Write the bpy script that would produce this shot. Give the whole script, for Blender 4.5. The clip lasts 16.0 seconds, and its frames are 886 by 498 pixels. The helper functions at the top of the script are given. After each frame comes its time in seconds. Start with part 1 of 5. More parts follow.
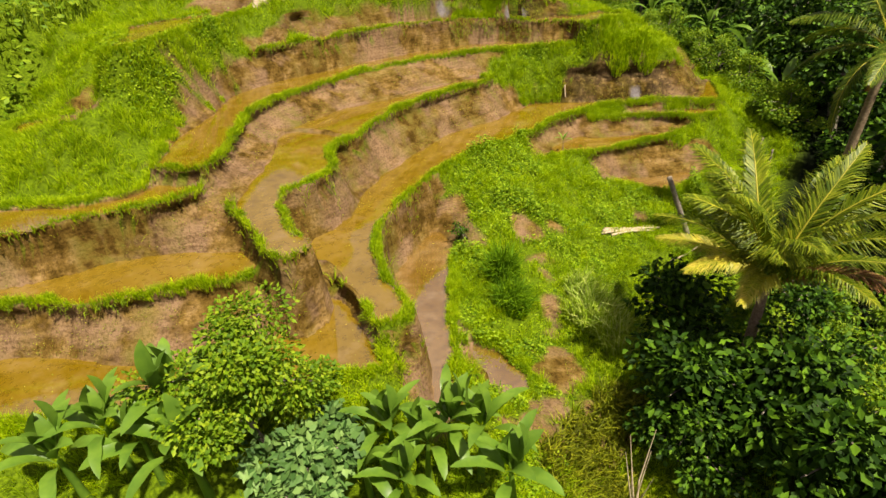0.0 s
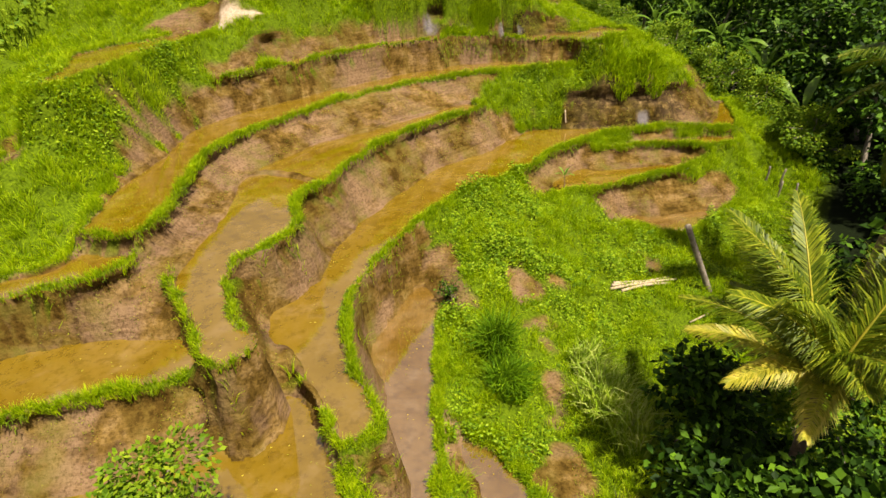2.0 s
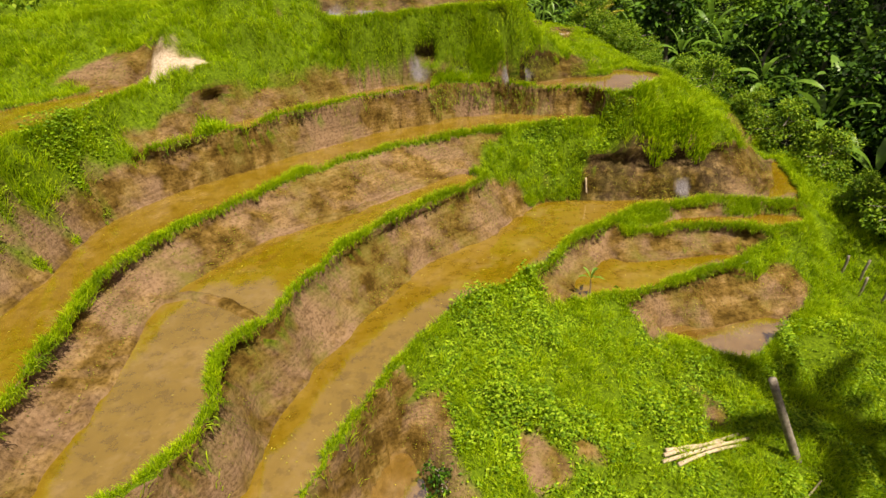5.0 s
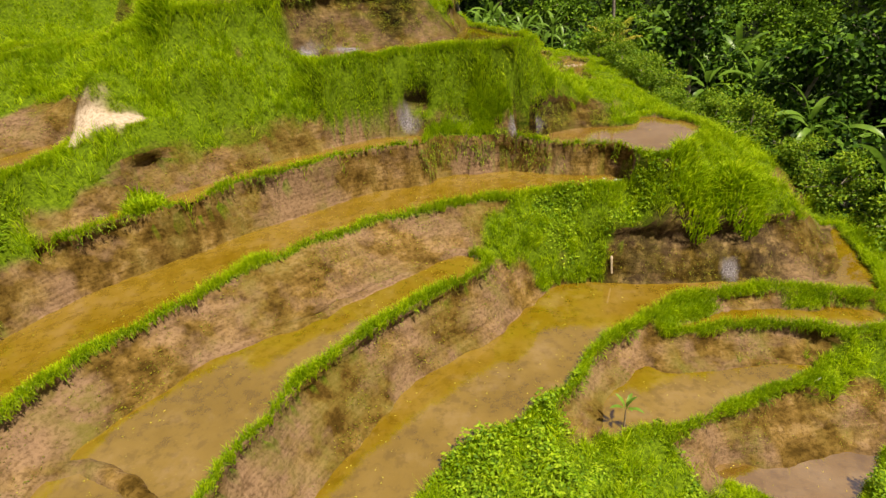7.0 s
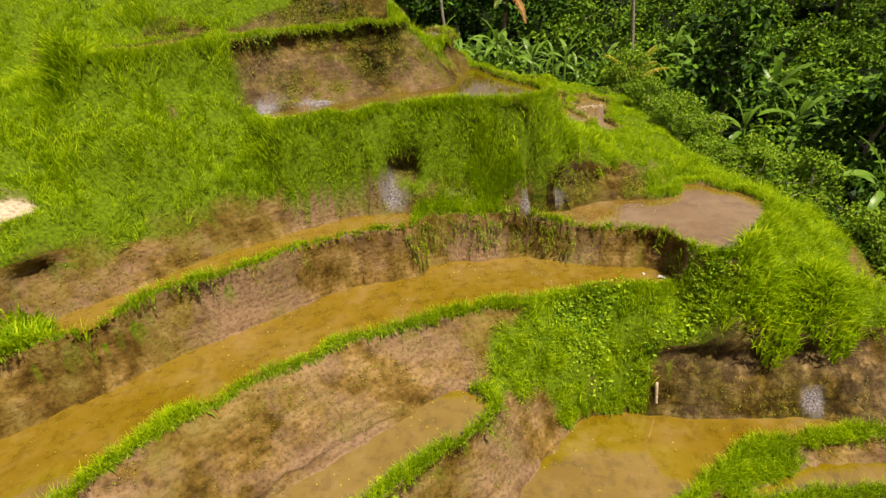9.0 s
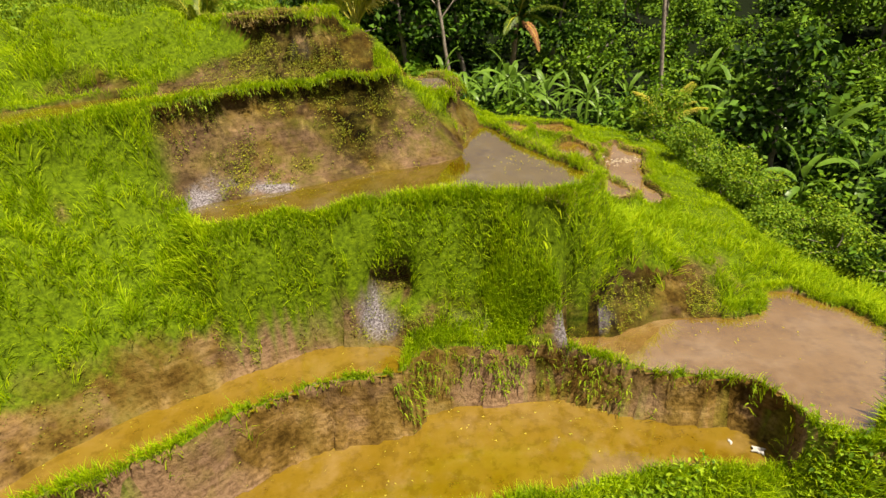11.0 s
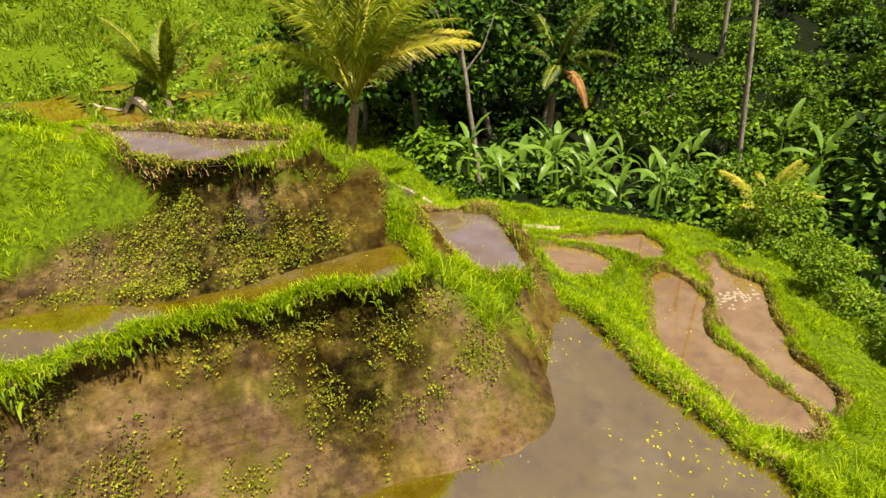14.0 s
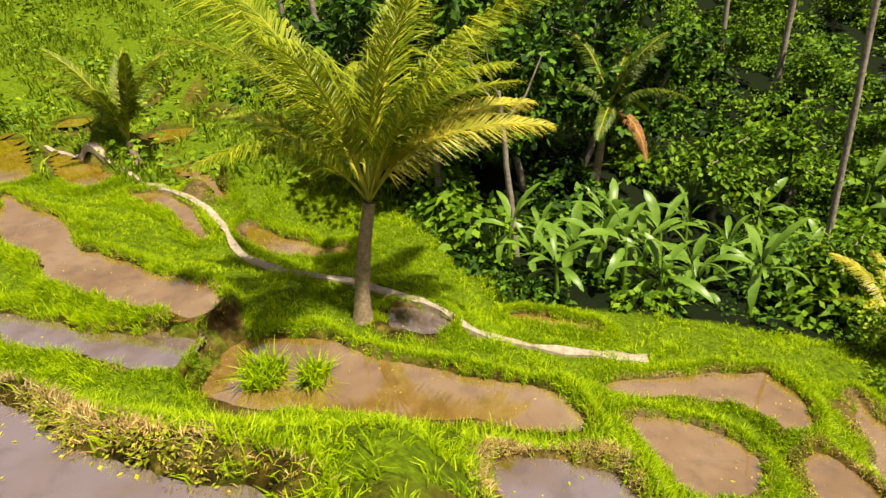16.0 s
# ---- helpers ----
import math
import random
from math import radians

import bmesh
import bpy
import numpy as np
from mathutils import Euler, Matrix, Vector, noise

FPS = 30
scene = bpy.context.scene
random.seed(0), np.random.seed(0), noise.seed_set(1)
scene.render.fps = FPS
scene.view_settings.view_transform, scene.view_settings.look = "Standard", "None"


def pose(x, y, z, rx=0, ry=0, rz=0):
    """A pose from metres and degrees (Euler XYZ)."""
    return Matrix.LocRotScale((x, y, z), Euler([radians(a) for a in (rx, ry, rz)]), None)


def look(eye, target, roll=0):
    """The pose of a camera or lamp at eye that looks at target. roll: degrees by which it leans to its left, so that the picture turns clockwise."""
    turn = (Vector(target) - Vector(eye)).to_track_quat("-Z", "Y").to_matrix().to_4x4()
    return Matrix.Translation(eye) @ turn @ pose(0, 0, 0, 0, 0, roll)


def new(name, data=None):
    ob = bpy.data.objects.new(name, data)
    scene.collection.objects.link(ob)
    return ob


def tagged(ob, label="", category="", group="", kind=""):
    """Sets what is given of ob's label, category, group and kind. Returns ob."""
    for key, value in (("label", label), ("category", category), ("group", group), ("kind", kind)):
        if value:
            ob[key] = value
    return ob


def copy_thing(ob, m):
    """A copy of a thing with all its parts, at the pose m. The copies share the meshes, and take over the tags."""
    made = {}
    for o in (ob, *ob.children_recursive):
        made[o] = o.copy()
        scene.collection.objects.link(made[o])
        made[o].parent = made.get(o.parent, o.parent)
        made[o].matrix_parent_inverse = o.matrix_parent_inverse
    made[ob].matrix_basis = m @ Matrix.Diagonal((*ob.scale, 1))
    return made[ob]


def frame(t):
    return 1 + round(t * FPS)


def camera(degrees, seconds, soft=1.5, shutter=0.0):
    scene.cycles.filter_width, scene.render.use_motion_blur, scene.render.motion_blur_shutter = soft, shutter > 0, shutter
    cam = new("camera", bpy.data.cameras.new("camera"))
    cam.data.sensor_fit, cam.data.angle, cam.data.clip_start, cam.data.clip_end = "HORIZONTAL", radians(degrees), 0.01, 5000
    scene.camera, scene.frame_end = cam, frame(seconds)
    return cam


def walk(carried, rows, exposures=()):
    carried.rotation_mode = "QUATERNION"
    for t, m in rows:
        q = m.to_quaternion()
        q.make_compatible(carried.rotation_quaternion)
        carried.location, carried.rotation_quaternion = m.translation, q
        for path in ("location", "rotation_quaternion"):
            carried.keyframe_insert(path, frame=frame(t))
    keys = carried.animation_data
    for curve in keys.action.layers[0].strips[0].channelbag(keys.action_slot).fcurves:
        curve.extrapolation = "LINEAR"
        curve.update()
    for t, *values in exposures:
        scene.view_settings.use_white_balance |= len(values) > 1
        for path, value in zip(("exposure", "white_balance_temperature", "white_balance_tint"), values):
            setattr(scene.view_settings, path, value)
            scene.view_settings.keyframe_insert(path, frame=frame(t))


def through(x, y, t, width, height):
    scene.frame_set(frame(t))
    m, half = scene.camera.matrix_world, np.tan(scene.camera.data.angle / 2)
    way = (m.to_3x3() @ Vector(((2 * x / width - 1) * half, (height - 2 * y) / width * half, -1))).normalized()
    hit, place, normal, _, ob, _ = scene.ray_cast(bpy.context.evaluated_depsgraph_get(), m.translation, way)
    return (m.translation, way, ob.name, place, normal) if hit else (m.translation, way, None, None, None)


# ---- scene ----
# ---- camera and its path ----
cam = camera(78.0, 16.0)
PATH = [
    (0.0, (0.012, 0.053, 20.048), (-0.635, 17.374, 10.070), -4.07),
    (0.5, (0.167, 0.822, 20.138), (-0.461, 18.154, 10.178), -4.20),
    (1.0, (0.296, 1.674, 20.220), (-0.316, 19.015, 10.274), -4.31),
    (1.5, (0.402, 2.597, 20.302), (-0.196, 19.946, 10.369), -4.40),
    (2.0, (0.491, 3.581, 20.392), (-0.095, 20.938, 10.472), -4.48),
    (2.5, (0.567, 4.617, 20.493), (-0.007, 21.981, 10.585), -4.53),
    (3.0, (0.635, 5.699, 20.607), (0.070, 23.071, 10.713), -4.57),
    (3.5, (0.698, 6.820, 20.732), (0.142, 24.202, 10.855), -4.59),
    (4.0, (0.760, 7.977, 20.868), (0.212, 25.370, 11.010), -4.60),
    (4.5, (0.823, 9.165, 21.011), (0.281, 26.571, 11.176), -4.59),
    (5.0, (0.888, 10.380, 21.159), (0.352, 27.802, 11.351), -4.57),
    (5.5, (0.956, 11.621, 21.310), (0.426, 29.060, 11.532), -4.54),
    (6.0, (1.028, 12.884, 21.459), (0.503, 30.342, 11.717), -4.51),
    (6.5, (1.102, 14.165, 21.605), (0.581, 31.646, 11.902), -4.46),
    (7.0, (1.177, 15.463, 21.746), (0.661, 32.968, 12.086), -4.41),
    (7.5, (1.249, 16.775, 21.881), (0.738, 34.306, 12.268), -4.35),
    (8.0, (1.317, 18.097, 22.011), (0.812, 35.655, 12.447), -4.29),
    (8.5, (1.376, 19.427, 22.134), (0.877, 37.013, 12.624), -4.23),
    (9.0, (1.423, 20.760, 22.254), (0.930, 38.377, 12.798), -4.16),
    (9.5, (1.454, 22.096, 22.373), (0.968, 39.742, 12.971), -4.09),
    (10.0, (1.464, 23.430, 22.492), (0.987, 41.105, 13.146), -4.03),
    (10.5, (1.448, 24.760, 22.617), (0.982, 42.464, 13.325), -3.97),
    (11.0, (1.405, 26.084, 22.750), (0.949, 43.815, 13.509), -3.91),
    (11.5, (1.330, 27.401, 22.894), (0.888, 45.156, 13.700), -3.85),
    (12.0, (1.221, 28.710, 23.054), (0.794, 46.487, 13.901), -3.80),
    (12.5, (1.078, 30.012, 23.231), (0.669, 47.806, 14.111), -3.76),
    (13.0, (0.902, 31.309, 23.427), (0.512, 49.116, 14.330), -3.73),
    (13.5, (0.695, 32.606, 23.640), (0.327, 50.420, 14.555), -3.70),
    (14.0, (0.462, 33.909, 23.869), (0.120, 51.722, 14.781), -3.69),
    (14.5, (0.212, 35.226, 24.107), (-0.103, 53.030, 15.000), -3.69),
    (15.0, (-0.045, 36.571, 24.346), (-0.329, 54.355, 15.201), -3.71),
    (15.5, (-0.294, 37.957, 24.571), (-0.545, 55.712, 15.367), -3.73),
    (16.0, (-0.517, 39.406, 24.766), (-0.730, 57.117, 15.478), -3.78),
]
walk(cam, [(t, look(eye, target, roll)) for t, eye, target, roll in PATH], [(0.0, 0.88, 7050, 12), (8.0, 0.7, 7050, 12), (11.0, 0.95, 7050, 12), (13.0, 1.03, 7050, 12), (16.0, 1.05, 7050, 12)])

# ---- world, sun and exposure ----
SUN_ELEVATION, SUN_ROTATION = radians(63), radians(138)
world = bpy.data.worlds.new("world")
scene.world = world
world.use_nodes = True
wn = world.node_tree.nodes
sky = wn.new("ShaderNodeTexSky")
sky.sky_type = "NISHITA"
sky.sun_disc = False
sky.sun_elevation, sky.sun_rotation = SUN_ELEVATION, SUN_ROTATION
sky.dust_density, sky.air_density, sky.ozone_density = 8.0, 1.0, 0.5
wn["Background"].inputs["Strength"].default_value = 0.022
haze = wn.new("ShaderNodeMix")
haze.data_type = "RGBA"
haze.inputs["Factor"].default_value = 0.5
haze.inputs[7].default_value = (13.5, 12.0, 15.0, 1)
world.node_tree.links.new(sky.outputs["Color"], haze.inputs[6])
world.node_tree.links.new(haze.outputs[2], wn["Background"].inputs["Color"])

sun_data = bpy.data.lights.new("sun", "SUN")
sun_data.energy, sun_data.angle, sun_data.color = 5.0, radians(2.0), (1.0, 0.94, 0.78)
sun = new("sun", sun_data)
toward = Vector((math.sin(SUN_ROTATION) * math.cos(SUN_ELEVATION), math.cos(SUN_ROTATION) * math.cos(SUN_ELEVATION), math.sin(SUN_ELEVATION)))
sun.matrix_world = look(toward * 80, (0, 0, 0))

# ---- small numpy noise ----
_rng = np.random.RandomState(7)
_TABLE = _rng.rand(256, 256)


def value_noise(x, y, size, seed=0):
    """Smooth noise from -1 to 1 over the plan."""
    u, v = np.asarray(x, float) / size + 37.7 * seed + 500, np.asarray(y, float) / size + 11.3 * seed + 500
    i, j = np.floor(u).astype(int), np.floor(v).astype(int)
    f, g = u - i, v - j
    f, g = f * f * (3 - 2 * f), g * g * (3 - 2 * g)
    a, b = _TABLE[i % 256, j % 256], _TABLE[(i + 1) % 256, j % 256]
    c, d = _TABLE[i % 256, (j + 1) % 256], _TABLE[(i + 1) % 256, (j + 1) % 256]
    return 2 * ((a * (1 - f) + b * f) * (1 - g) + (c * (1 - f) + d * f) * g) - 1


def fbm(x, y, size, seed=0, octaves=3):
    total, amount = 0, 1.0
    for n in range(octaves):
        total = total + amount * value_noise(x, y, size / 2**n, seed + n)
        amount *= 0.5
    return total


# ---- materials ----
def material(name):
    m = bpy.data.materials.new(name)
    m.use_nodes = True
    nodes, links = m.node_tree.nodes, m.node_tree.links
    return m, nodes, links, nodes["Principled BSDF"]


def noise_node(nodes, links, scale, detail=4.0, coords=None, rough=0.6):
    n = nodes.new("ShaderNodeTexNoise")
    n.inputs["Scale"].default_value, n.inputs["Detail"].default_value, n.inputs["Roughness"].default_value = scale, detail, rough
    if coords is not None:
        links.new(coords, n.inputs["Vector"])
    return n


def ramp_node(nodes, links, source, stops):
    r = nodes.new("ShaderNodeValToRGB")
    while len(r.color_ramp.elements) < len(stops):
        r.color_ramp.elements.new(0.5)
    for e, (p, c) in zip(r.color_ramp.elements, stops):
        e.position, e.color = p, (*c, 1)
    links.new(source, r.inputs["Fac"])
    return r


def mix_node(nodes, links, fac, a, b, kind="MIX"):
    n = nodes.new("ShaderNodeMix")
    n.data_type, n.blend_type = "RGBA", kind
    for socket, value in ((n.inputs["Factor"], fac), (n.inputs[6], a), (n.inputs[7], b)):
        if isinstance(value, (int, float)):
            socket.default_value = value
        elif isinstance(value, tuple):
            socket.default_value = (*value, 1)
        else:
            links.new(value, socket)
    return n.outputs[2]


def bump_node(nodes, links, height, bsdf, strength, distance):
    b = nodes.new("ShaderNodeBump")
    b.inputs["Strength"].default_value, b.inputs["Distance"].default_value = strength, distance
    links.new(height, b.inputs["Height"])
    links.new(b.outputs["Normal"], bsdf.inputs["Normal"])


def place_coords(nodes):
    return nodes.new("ShaderNodeNewGeometry").outputs["Position"]


def ground_material():
    """Smooth mud, dry earth and grassy soil, shared out by where the banks are bare."""
    m, nodes, links, bsdf = material("terrace_ground")
    at = place_coords(nodes)
    broad, patch, fine = noise_node(nodes, links, 0.45, 4, at, 0.6), noise_node(nodes, links, 1.7, 5, at, 0.62), noise_node(nodes, links, 11, 4, at, 0.65)
    squash = nodes.new("ShaderNodeMapping")
    squash.inputs["Scale"].default_value = (0.35, 0.35, 5.0)
    links.new(at, squash.inputs["Vector"])
    beds = noise_node(nodes, links, 2.4, 4, squash.outputs["Vector"], 0.6)
    drip = nodes.new("ShaderNodeMapping")
    drip.inputs["Scale"].default_value = (3.2, 3.2, 0.35)
    links.new(at, drip.inputs["Vector"])
    runs = noise_node(nodes, links, 1.1, 4, drip.outputs["Vector"], 0.6)
    mud = ramp_node(nodes, links, patch.outputs["Fac"], [(0.36, (0.058, 0.034, 0.006)), (0.46, (0.104, 0.063, 0.014)), (0.55, (0.152, 0.094, 0.027)), (0.66, (0.225, 0.147, 0.062))])
    mauve = ramp_node(nodes, links, broad.outputs["Fac"], [(0.46, (0, 0, 0)), (0.58, (0.8, 0.8, 0.8))])
    mud = mix_node(nodes, links, mauve.outputs["Color"], mud.outputs["Color"], (0.205, 0.130, 0.082))
    layer = ramp_node(nodes, links, beds.outputs["Fac"], [(0.40, (0.74, 0.71, 0.66)), (0.5, (1, 1, 1)), (0.62, (1.10, 1.09, 1.08))])
    mud = mix_node(nodes, links, 0.8, mud, layer.outputs["Color"], "MULTIPLY")
    grit = ramp_node(nodes, links, fine.outputs["Fac"], [(0.38, (0.55, 0.52, 0.46)), (0.48, (0.97, 0.97, 0.95)), (0.60, (1.15, 1.14, 1.13))])
    mud = mix_node(nodes, links, 0.8, mud, grit.outputs["Color"], "MULTIPLY")
    weedy = nodes.new("ShaderNodeAttribute")
    weedy.attribute_name = "weedy"
    spots = ramp_node(nodes, links, patch.outputs["Fac"], [(0.40, (0, 0, 0)), (0.60, (1, 1, 1))])
    amount = mix_node(nodes, links, 1.0, weedy.outputs["Color"], spots.outputs["Color"], "MULTIPLY")
    mud = mix_node(nodes, links, amount, mud, (0.10, 0.092, 0.012))
    # wet upper walls, and the mound's wall darkened for shade
    damp_shade = nodes.new("ShaderNodeAttribute")
    damp_shade.attribute_name = "damp_shade"
    streak = ramp_node(nodes, links, runs.outputs["Fac"], [(0.36, (0.20, 0.21, 0.13)), (0.55, (0.42, 0.46, 0.36)), (0.7, (0.90, 0.96, 1.05))])
    crag = noise_node(nodes, links, 2.8, 8, at, 0.78)
    split = ramp_node(nodes, links, crag.outputs["Fac"], [(0.42, (0.12, 0.10, 0.06)), (0.475, (0.55, 0.55, 0.40)), (0.52, (1.05, 1.10, 0.75)), (0.58, (1.9, 1.85, 1.65))])
    streaked = mix_node(nodes, links, 0.9, streak.outputs["Color"], split.outputs["Color"], "MULTIPLY")
    mud = mix_node(nodes, links, damp_shade.outputs["Fac"], mud, streaked, "MULTIPLY")
    sand, rock = nodes.new("ShaderNodeAttribute"), nodes.new("ShaderNodeAttribute")
    sand.attribute_name, rock.attribute_name = "sand", "rock"
    pale = ramp_node(nodes, links, fine.outputs["Fac"], [(0.35, (0.27, 0.20, 0.13)), (0.55, (0.47, 0.38, 0.29))])
    mud = mix_node(nodes, links, sand.outputs["Fac"], mud, pale.outputs["Color"])
    speck = noise_node(nodes, links, 26, 3, at, 0.8)
    stone = ramp_node(nodes, links, speck.outputs["Fac"], [(0.36, (0.03, 0.025, 0.025)), (0.5, (0.15, 0.13, 0.14)), (0.64, (0.32, 0.30, 0.32))])
    mud = mix_node(nodes, links, rock.outputs["Fac"], mud, stone.outputs["Color"])
    soil = ramp_node(nodes, links, fine.outputs["Fac"], [(0.3, (0.03, 0.05, 0.002)), (0.5, (0.075, 0.12, 0.004)), (0.7, (0.125, 0.185, 0.006))])
    # soil under the trees is coloured near black in place of their shade
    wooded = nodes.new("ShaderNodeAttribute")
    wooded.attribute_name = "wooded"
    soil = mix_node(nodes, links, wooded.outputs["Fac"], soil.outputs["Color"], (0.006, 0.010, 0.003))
    bare = nodes.new("ShaderNodeAttribute")
    bare.attribute_name = "bare"
    facing = nodes.new("ShaderNodeSeparateXYZ")
    links.new(nodes.new("ShaderNodeNewGeometry").outputs["True Normal"], facing.inputs[0])
    upright = ramp_node(nodes, links, facing.outputs["Z"], [(0.3, (1, 1, 1)), (0.5, (0, 0, 0))])
    close = nodes.new("ShaderNodeAttribute")
    close.attribute_name = "wall"
    face = mix_node(nodes, links, 1.0, upright.outputs["Color"], close.outputs["Color"], "MULTIPLY")
    earth = mix_node(nodes, links, 1.0, bare.outputs["Color"], face, "LIGHTEN")
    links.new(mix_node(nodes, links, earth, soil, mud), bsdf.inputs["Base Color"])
    bsdf.inputs["Roughness"].default_value = 0.8
    bsdf.inputs["Specular IOR Level"].default_value = 0.05
    lumpy = mix_node(nodes, links, 0.35, patch.outputs["Fac"], fine.outputs["Fac"])
    lumpy = mix_node(nodes, links, mix_node(nodes, links, 1.0, damp_shade.outputs["Color"], (0.7, 0.7, 0.7), "MULTIPLY"), lumpy, crag.outputs["Fac"])
    bump_node(nodes, links, lumpy, bsdf, 0.8, 0.15)
    return m


def water_material(name, deep, middle, shallow, shoals, ior):
    """Shallow muddy water: silt with algae below a still glossy surface."""
    m, nodes, links, bsdf = material(name)
    at = place_coords(nodes)
    big, mid, fine = noise_node(nodes, links, 0.55, 4, at), noise_node(nodes, links, 3.0, 5, at, 0.7), noise_node(nodes, links, 16, 3, at, 0.7)
    silt = ramp_node(nodes, links, big.outputs["Fac"], [(0.38, deep), (0.52, middle), (0.7, shallow)])
    blot = ramp_node(nodes, links, mid.outputs["Fac"], [(0.40, (0.70, 0.67, 0.55)), (0.49, (1, 1, 1)), (0.62, (1.08, 1.07, 1.1))])
    silt = mix_node(nodes, links, 0.7, silt.outputs["Color"], blot.outputs["Color"], "MULTIPLY")
    flecks = ramp_node(nodes, links, fine.outputs["Fac"], [(0.68, (0, 0, 0)), (0.74, (1, 1, 1))])
    shoal = noise_node(nodes, links, 1.1, 6, at, 0.65)
    banks = ramp_node(nodes, links, shoal.outputs["Fac"], [(0.54, (0, 0, 0)), (0.74, (0.6, 0.6, 0.6))])
    silt = mix_node(nodes, links, banks.outputs["Color"], silt, shoals)
    silt = mix_node(nodes, links, flecks.outputs["Color"], silt, (0.34, 0.29, 0.03))
    links.new(silt, bsdf.inputs["Base Color"])
    bsdf.inputs["Roughness"].default_value = 0.04
    bsdf.inputs["IOR"].default_value = ior
    bump_node(nodes, links, mid.outputs["Fac"], bsdf, 0.03, 0.02)
    return m


def leaf_material(name, dark, mid, light, rough=0.5, gloss=0.35, through=0.25):
    """Leaves that differ blade by blade, with some light passing through."""
    m, nodes, links, bsdf = material(name)
    geo = nodes.new("ShaderNodeNewGeometry")
    tint = ramp_node(nodes, links, geo.outputs["Random Per Island"], [(0.0, dark), (0.5, mid), (1.0, light)])
    big = noise_node(nodes, links, 0.7, 3, geo.outputs["Position"])
    shade = ramp_node(nodes, links, big.outputs["Fac"], [(0.3, (0.7, 0.75, 0.7)), (0.7, (1.2, 1.12, 1.0))])
    colour = mix_node(nodes, links, 0.8, tint.outputs["Color"], shade.outputs["Color"], "MULTIPLY")
    tuft = noise_node(nodes, links, 3.2, 2, geo.outputs["Position"])
    mottle = ramp_node(nodes, links, tuft.outputs["Fac"], [(0.35, (0.70, 0.78, 0.75)), (0.62, (1.12, 1.08, 1.0))])
    colour = mix_node(nodes, links, 0.8, colour, mottle.outputs["Color"], "MULTIPLY")
    links.new(colour, bsdf.inputs["Base Color"])
    bsdf.inputs["Roughness"].default_value = rough
    bsdf.inputs["Specular IOR Level"].default_value = gloss
    soft = nodes.new("ShaderNodeBsdfTranslucent")
    links.new(colour, soft.inputs["Color"])
    both = nodes.new("ShaderNodeMixShader")
    both.inputs["Fac"].default_value = through
    links.new(bsdf.outputs["BSDF"], both.inputs[1])
    links.new(soft.outputs["BSDF"], both.inputs[2])
    links.new(both.outputs["Shader"], nodes["Material Output"].inputs["Surface"])
    return m


def bark_material(name, dark, light, scale):
    m, nodes, links, bsdf = material(name)
    at = nodes.new("ShaderNodeTexCoord").outputs["Object"]
    n = noise_node(nodes, links, scale, 5, at, 0.7)
    r = ramp_node(nodes, links, n.outputs["Fac"], [(0.3, dark), (0.7, light)])
    links.new(r.outputs["Color"], bsdf.inputs["Base Color"])
    bsdf.inputs["Roughness"].default_value = 0.85
    bump_node(nodes, links, n.outputs["Fac"], bsdf, 0.6, 0.03)
    return m


GROUND = ground_material()
WATER = water_material("golden_muddy_water", (0.150, 0.092, 0.004), (0.175, 0.110, 0.010), (0.200, 0.128, 0.022), (0.235, 0.155, 0.055), 2.35)
OLIVE_WATER = water_material("olive_muddy_water", (0.09, 0.060, 0.002), (0.11, 0.078, 0.005), (0.125, 0.095, 0.03), (0.15, 0.115, 0.06), 3.8)
# silt coloured pale mauve to add to the weak sky reflection
SKY_TINTED_WATER = water_material("sky_tinted_muddy_water", (0.12, 0.075, 0.020), (0.145, 0.108, 0.092), (0.16, 0.128, 0.125), (0.18, 0.15, 0.15), 4.2)
BROWN_WATER = water_material("brown_silty_water", (0.15, 0.083, 0.012), (0.19, 0.113, 0.032), (0.215, 0.138, 0.056), (0.25, 0.17, 0.085), 3.5)
GRASS = leaf_material("grass_blades", (0.185, 0.305, 0.004), (0.325, 0.49, 0.006), (0.51, 0.63, 0.02), 0.6, 0.12, 0.48)
# the grass green with shade mixed in, for hanging blades and hill grass
SHADED_GRASS = leaf_material("shade_darkened_grass", (0.06, 0.11, 0.004), (0.16, 0.25, 0.006), (0.30, 0.40, 0.02), 0.6, 0.2, 0.25)
WEED = leaf_material("weed_leaves", (0.06, 0.14, 0.005), (0.22, 0.38, 0.009), (0.40, 0.54, 0.03), 0.6, 0.2, 0.35)
# most of these leaf colours carry the wood's deep shade; few stay bright
FOREST_SHADED = leaf_material("shade_darkened_forest_leaves", (0.005, 0.019, 0.001), (0.024, 0.068, 0.004), (0.105, 0.22, 0.014), 0.6, 0.12, 0.10)
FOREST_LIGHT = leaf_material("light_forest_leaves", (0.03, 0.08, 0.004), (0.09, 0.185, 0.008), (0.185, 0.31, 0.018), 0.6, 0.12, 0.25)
PALM = leaf_material("palm_leaflets", (0.13, 0.19, 0.006), (0.27, 0.34, 0.012), (0.45, 0.47, 0.04), 0.45, 0.3, 0.4)
# two darker copies of the palm green, for palms seen on their shaded side
PALM_DEEP_SHADE = leaf_material("deep_shade_palm_leaflets", (0.04, 0.08, 0.004), (0.09, 0.15, 0.008), (0.22, 0.28, 0.025), 0.45, 0.3, 0.3)
PALM_SHADED = leaf_material("shaded_palm_leaflets", (0.06, 0.11, 0.004), (0.15, 0.21, 0.008), (0.36, 0.40, 0.03), 0.45, 0.25, 0.35)
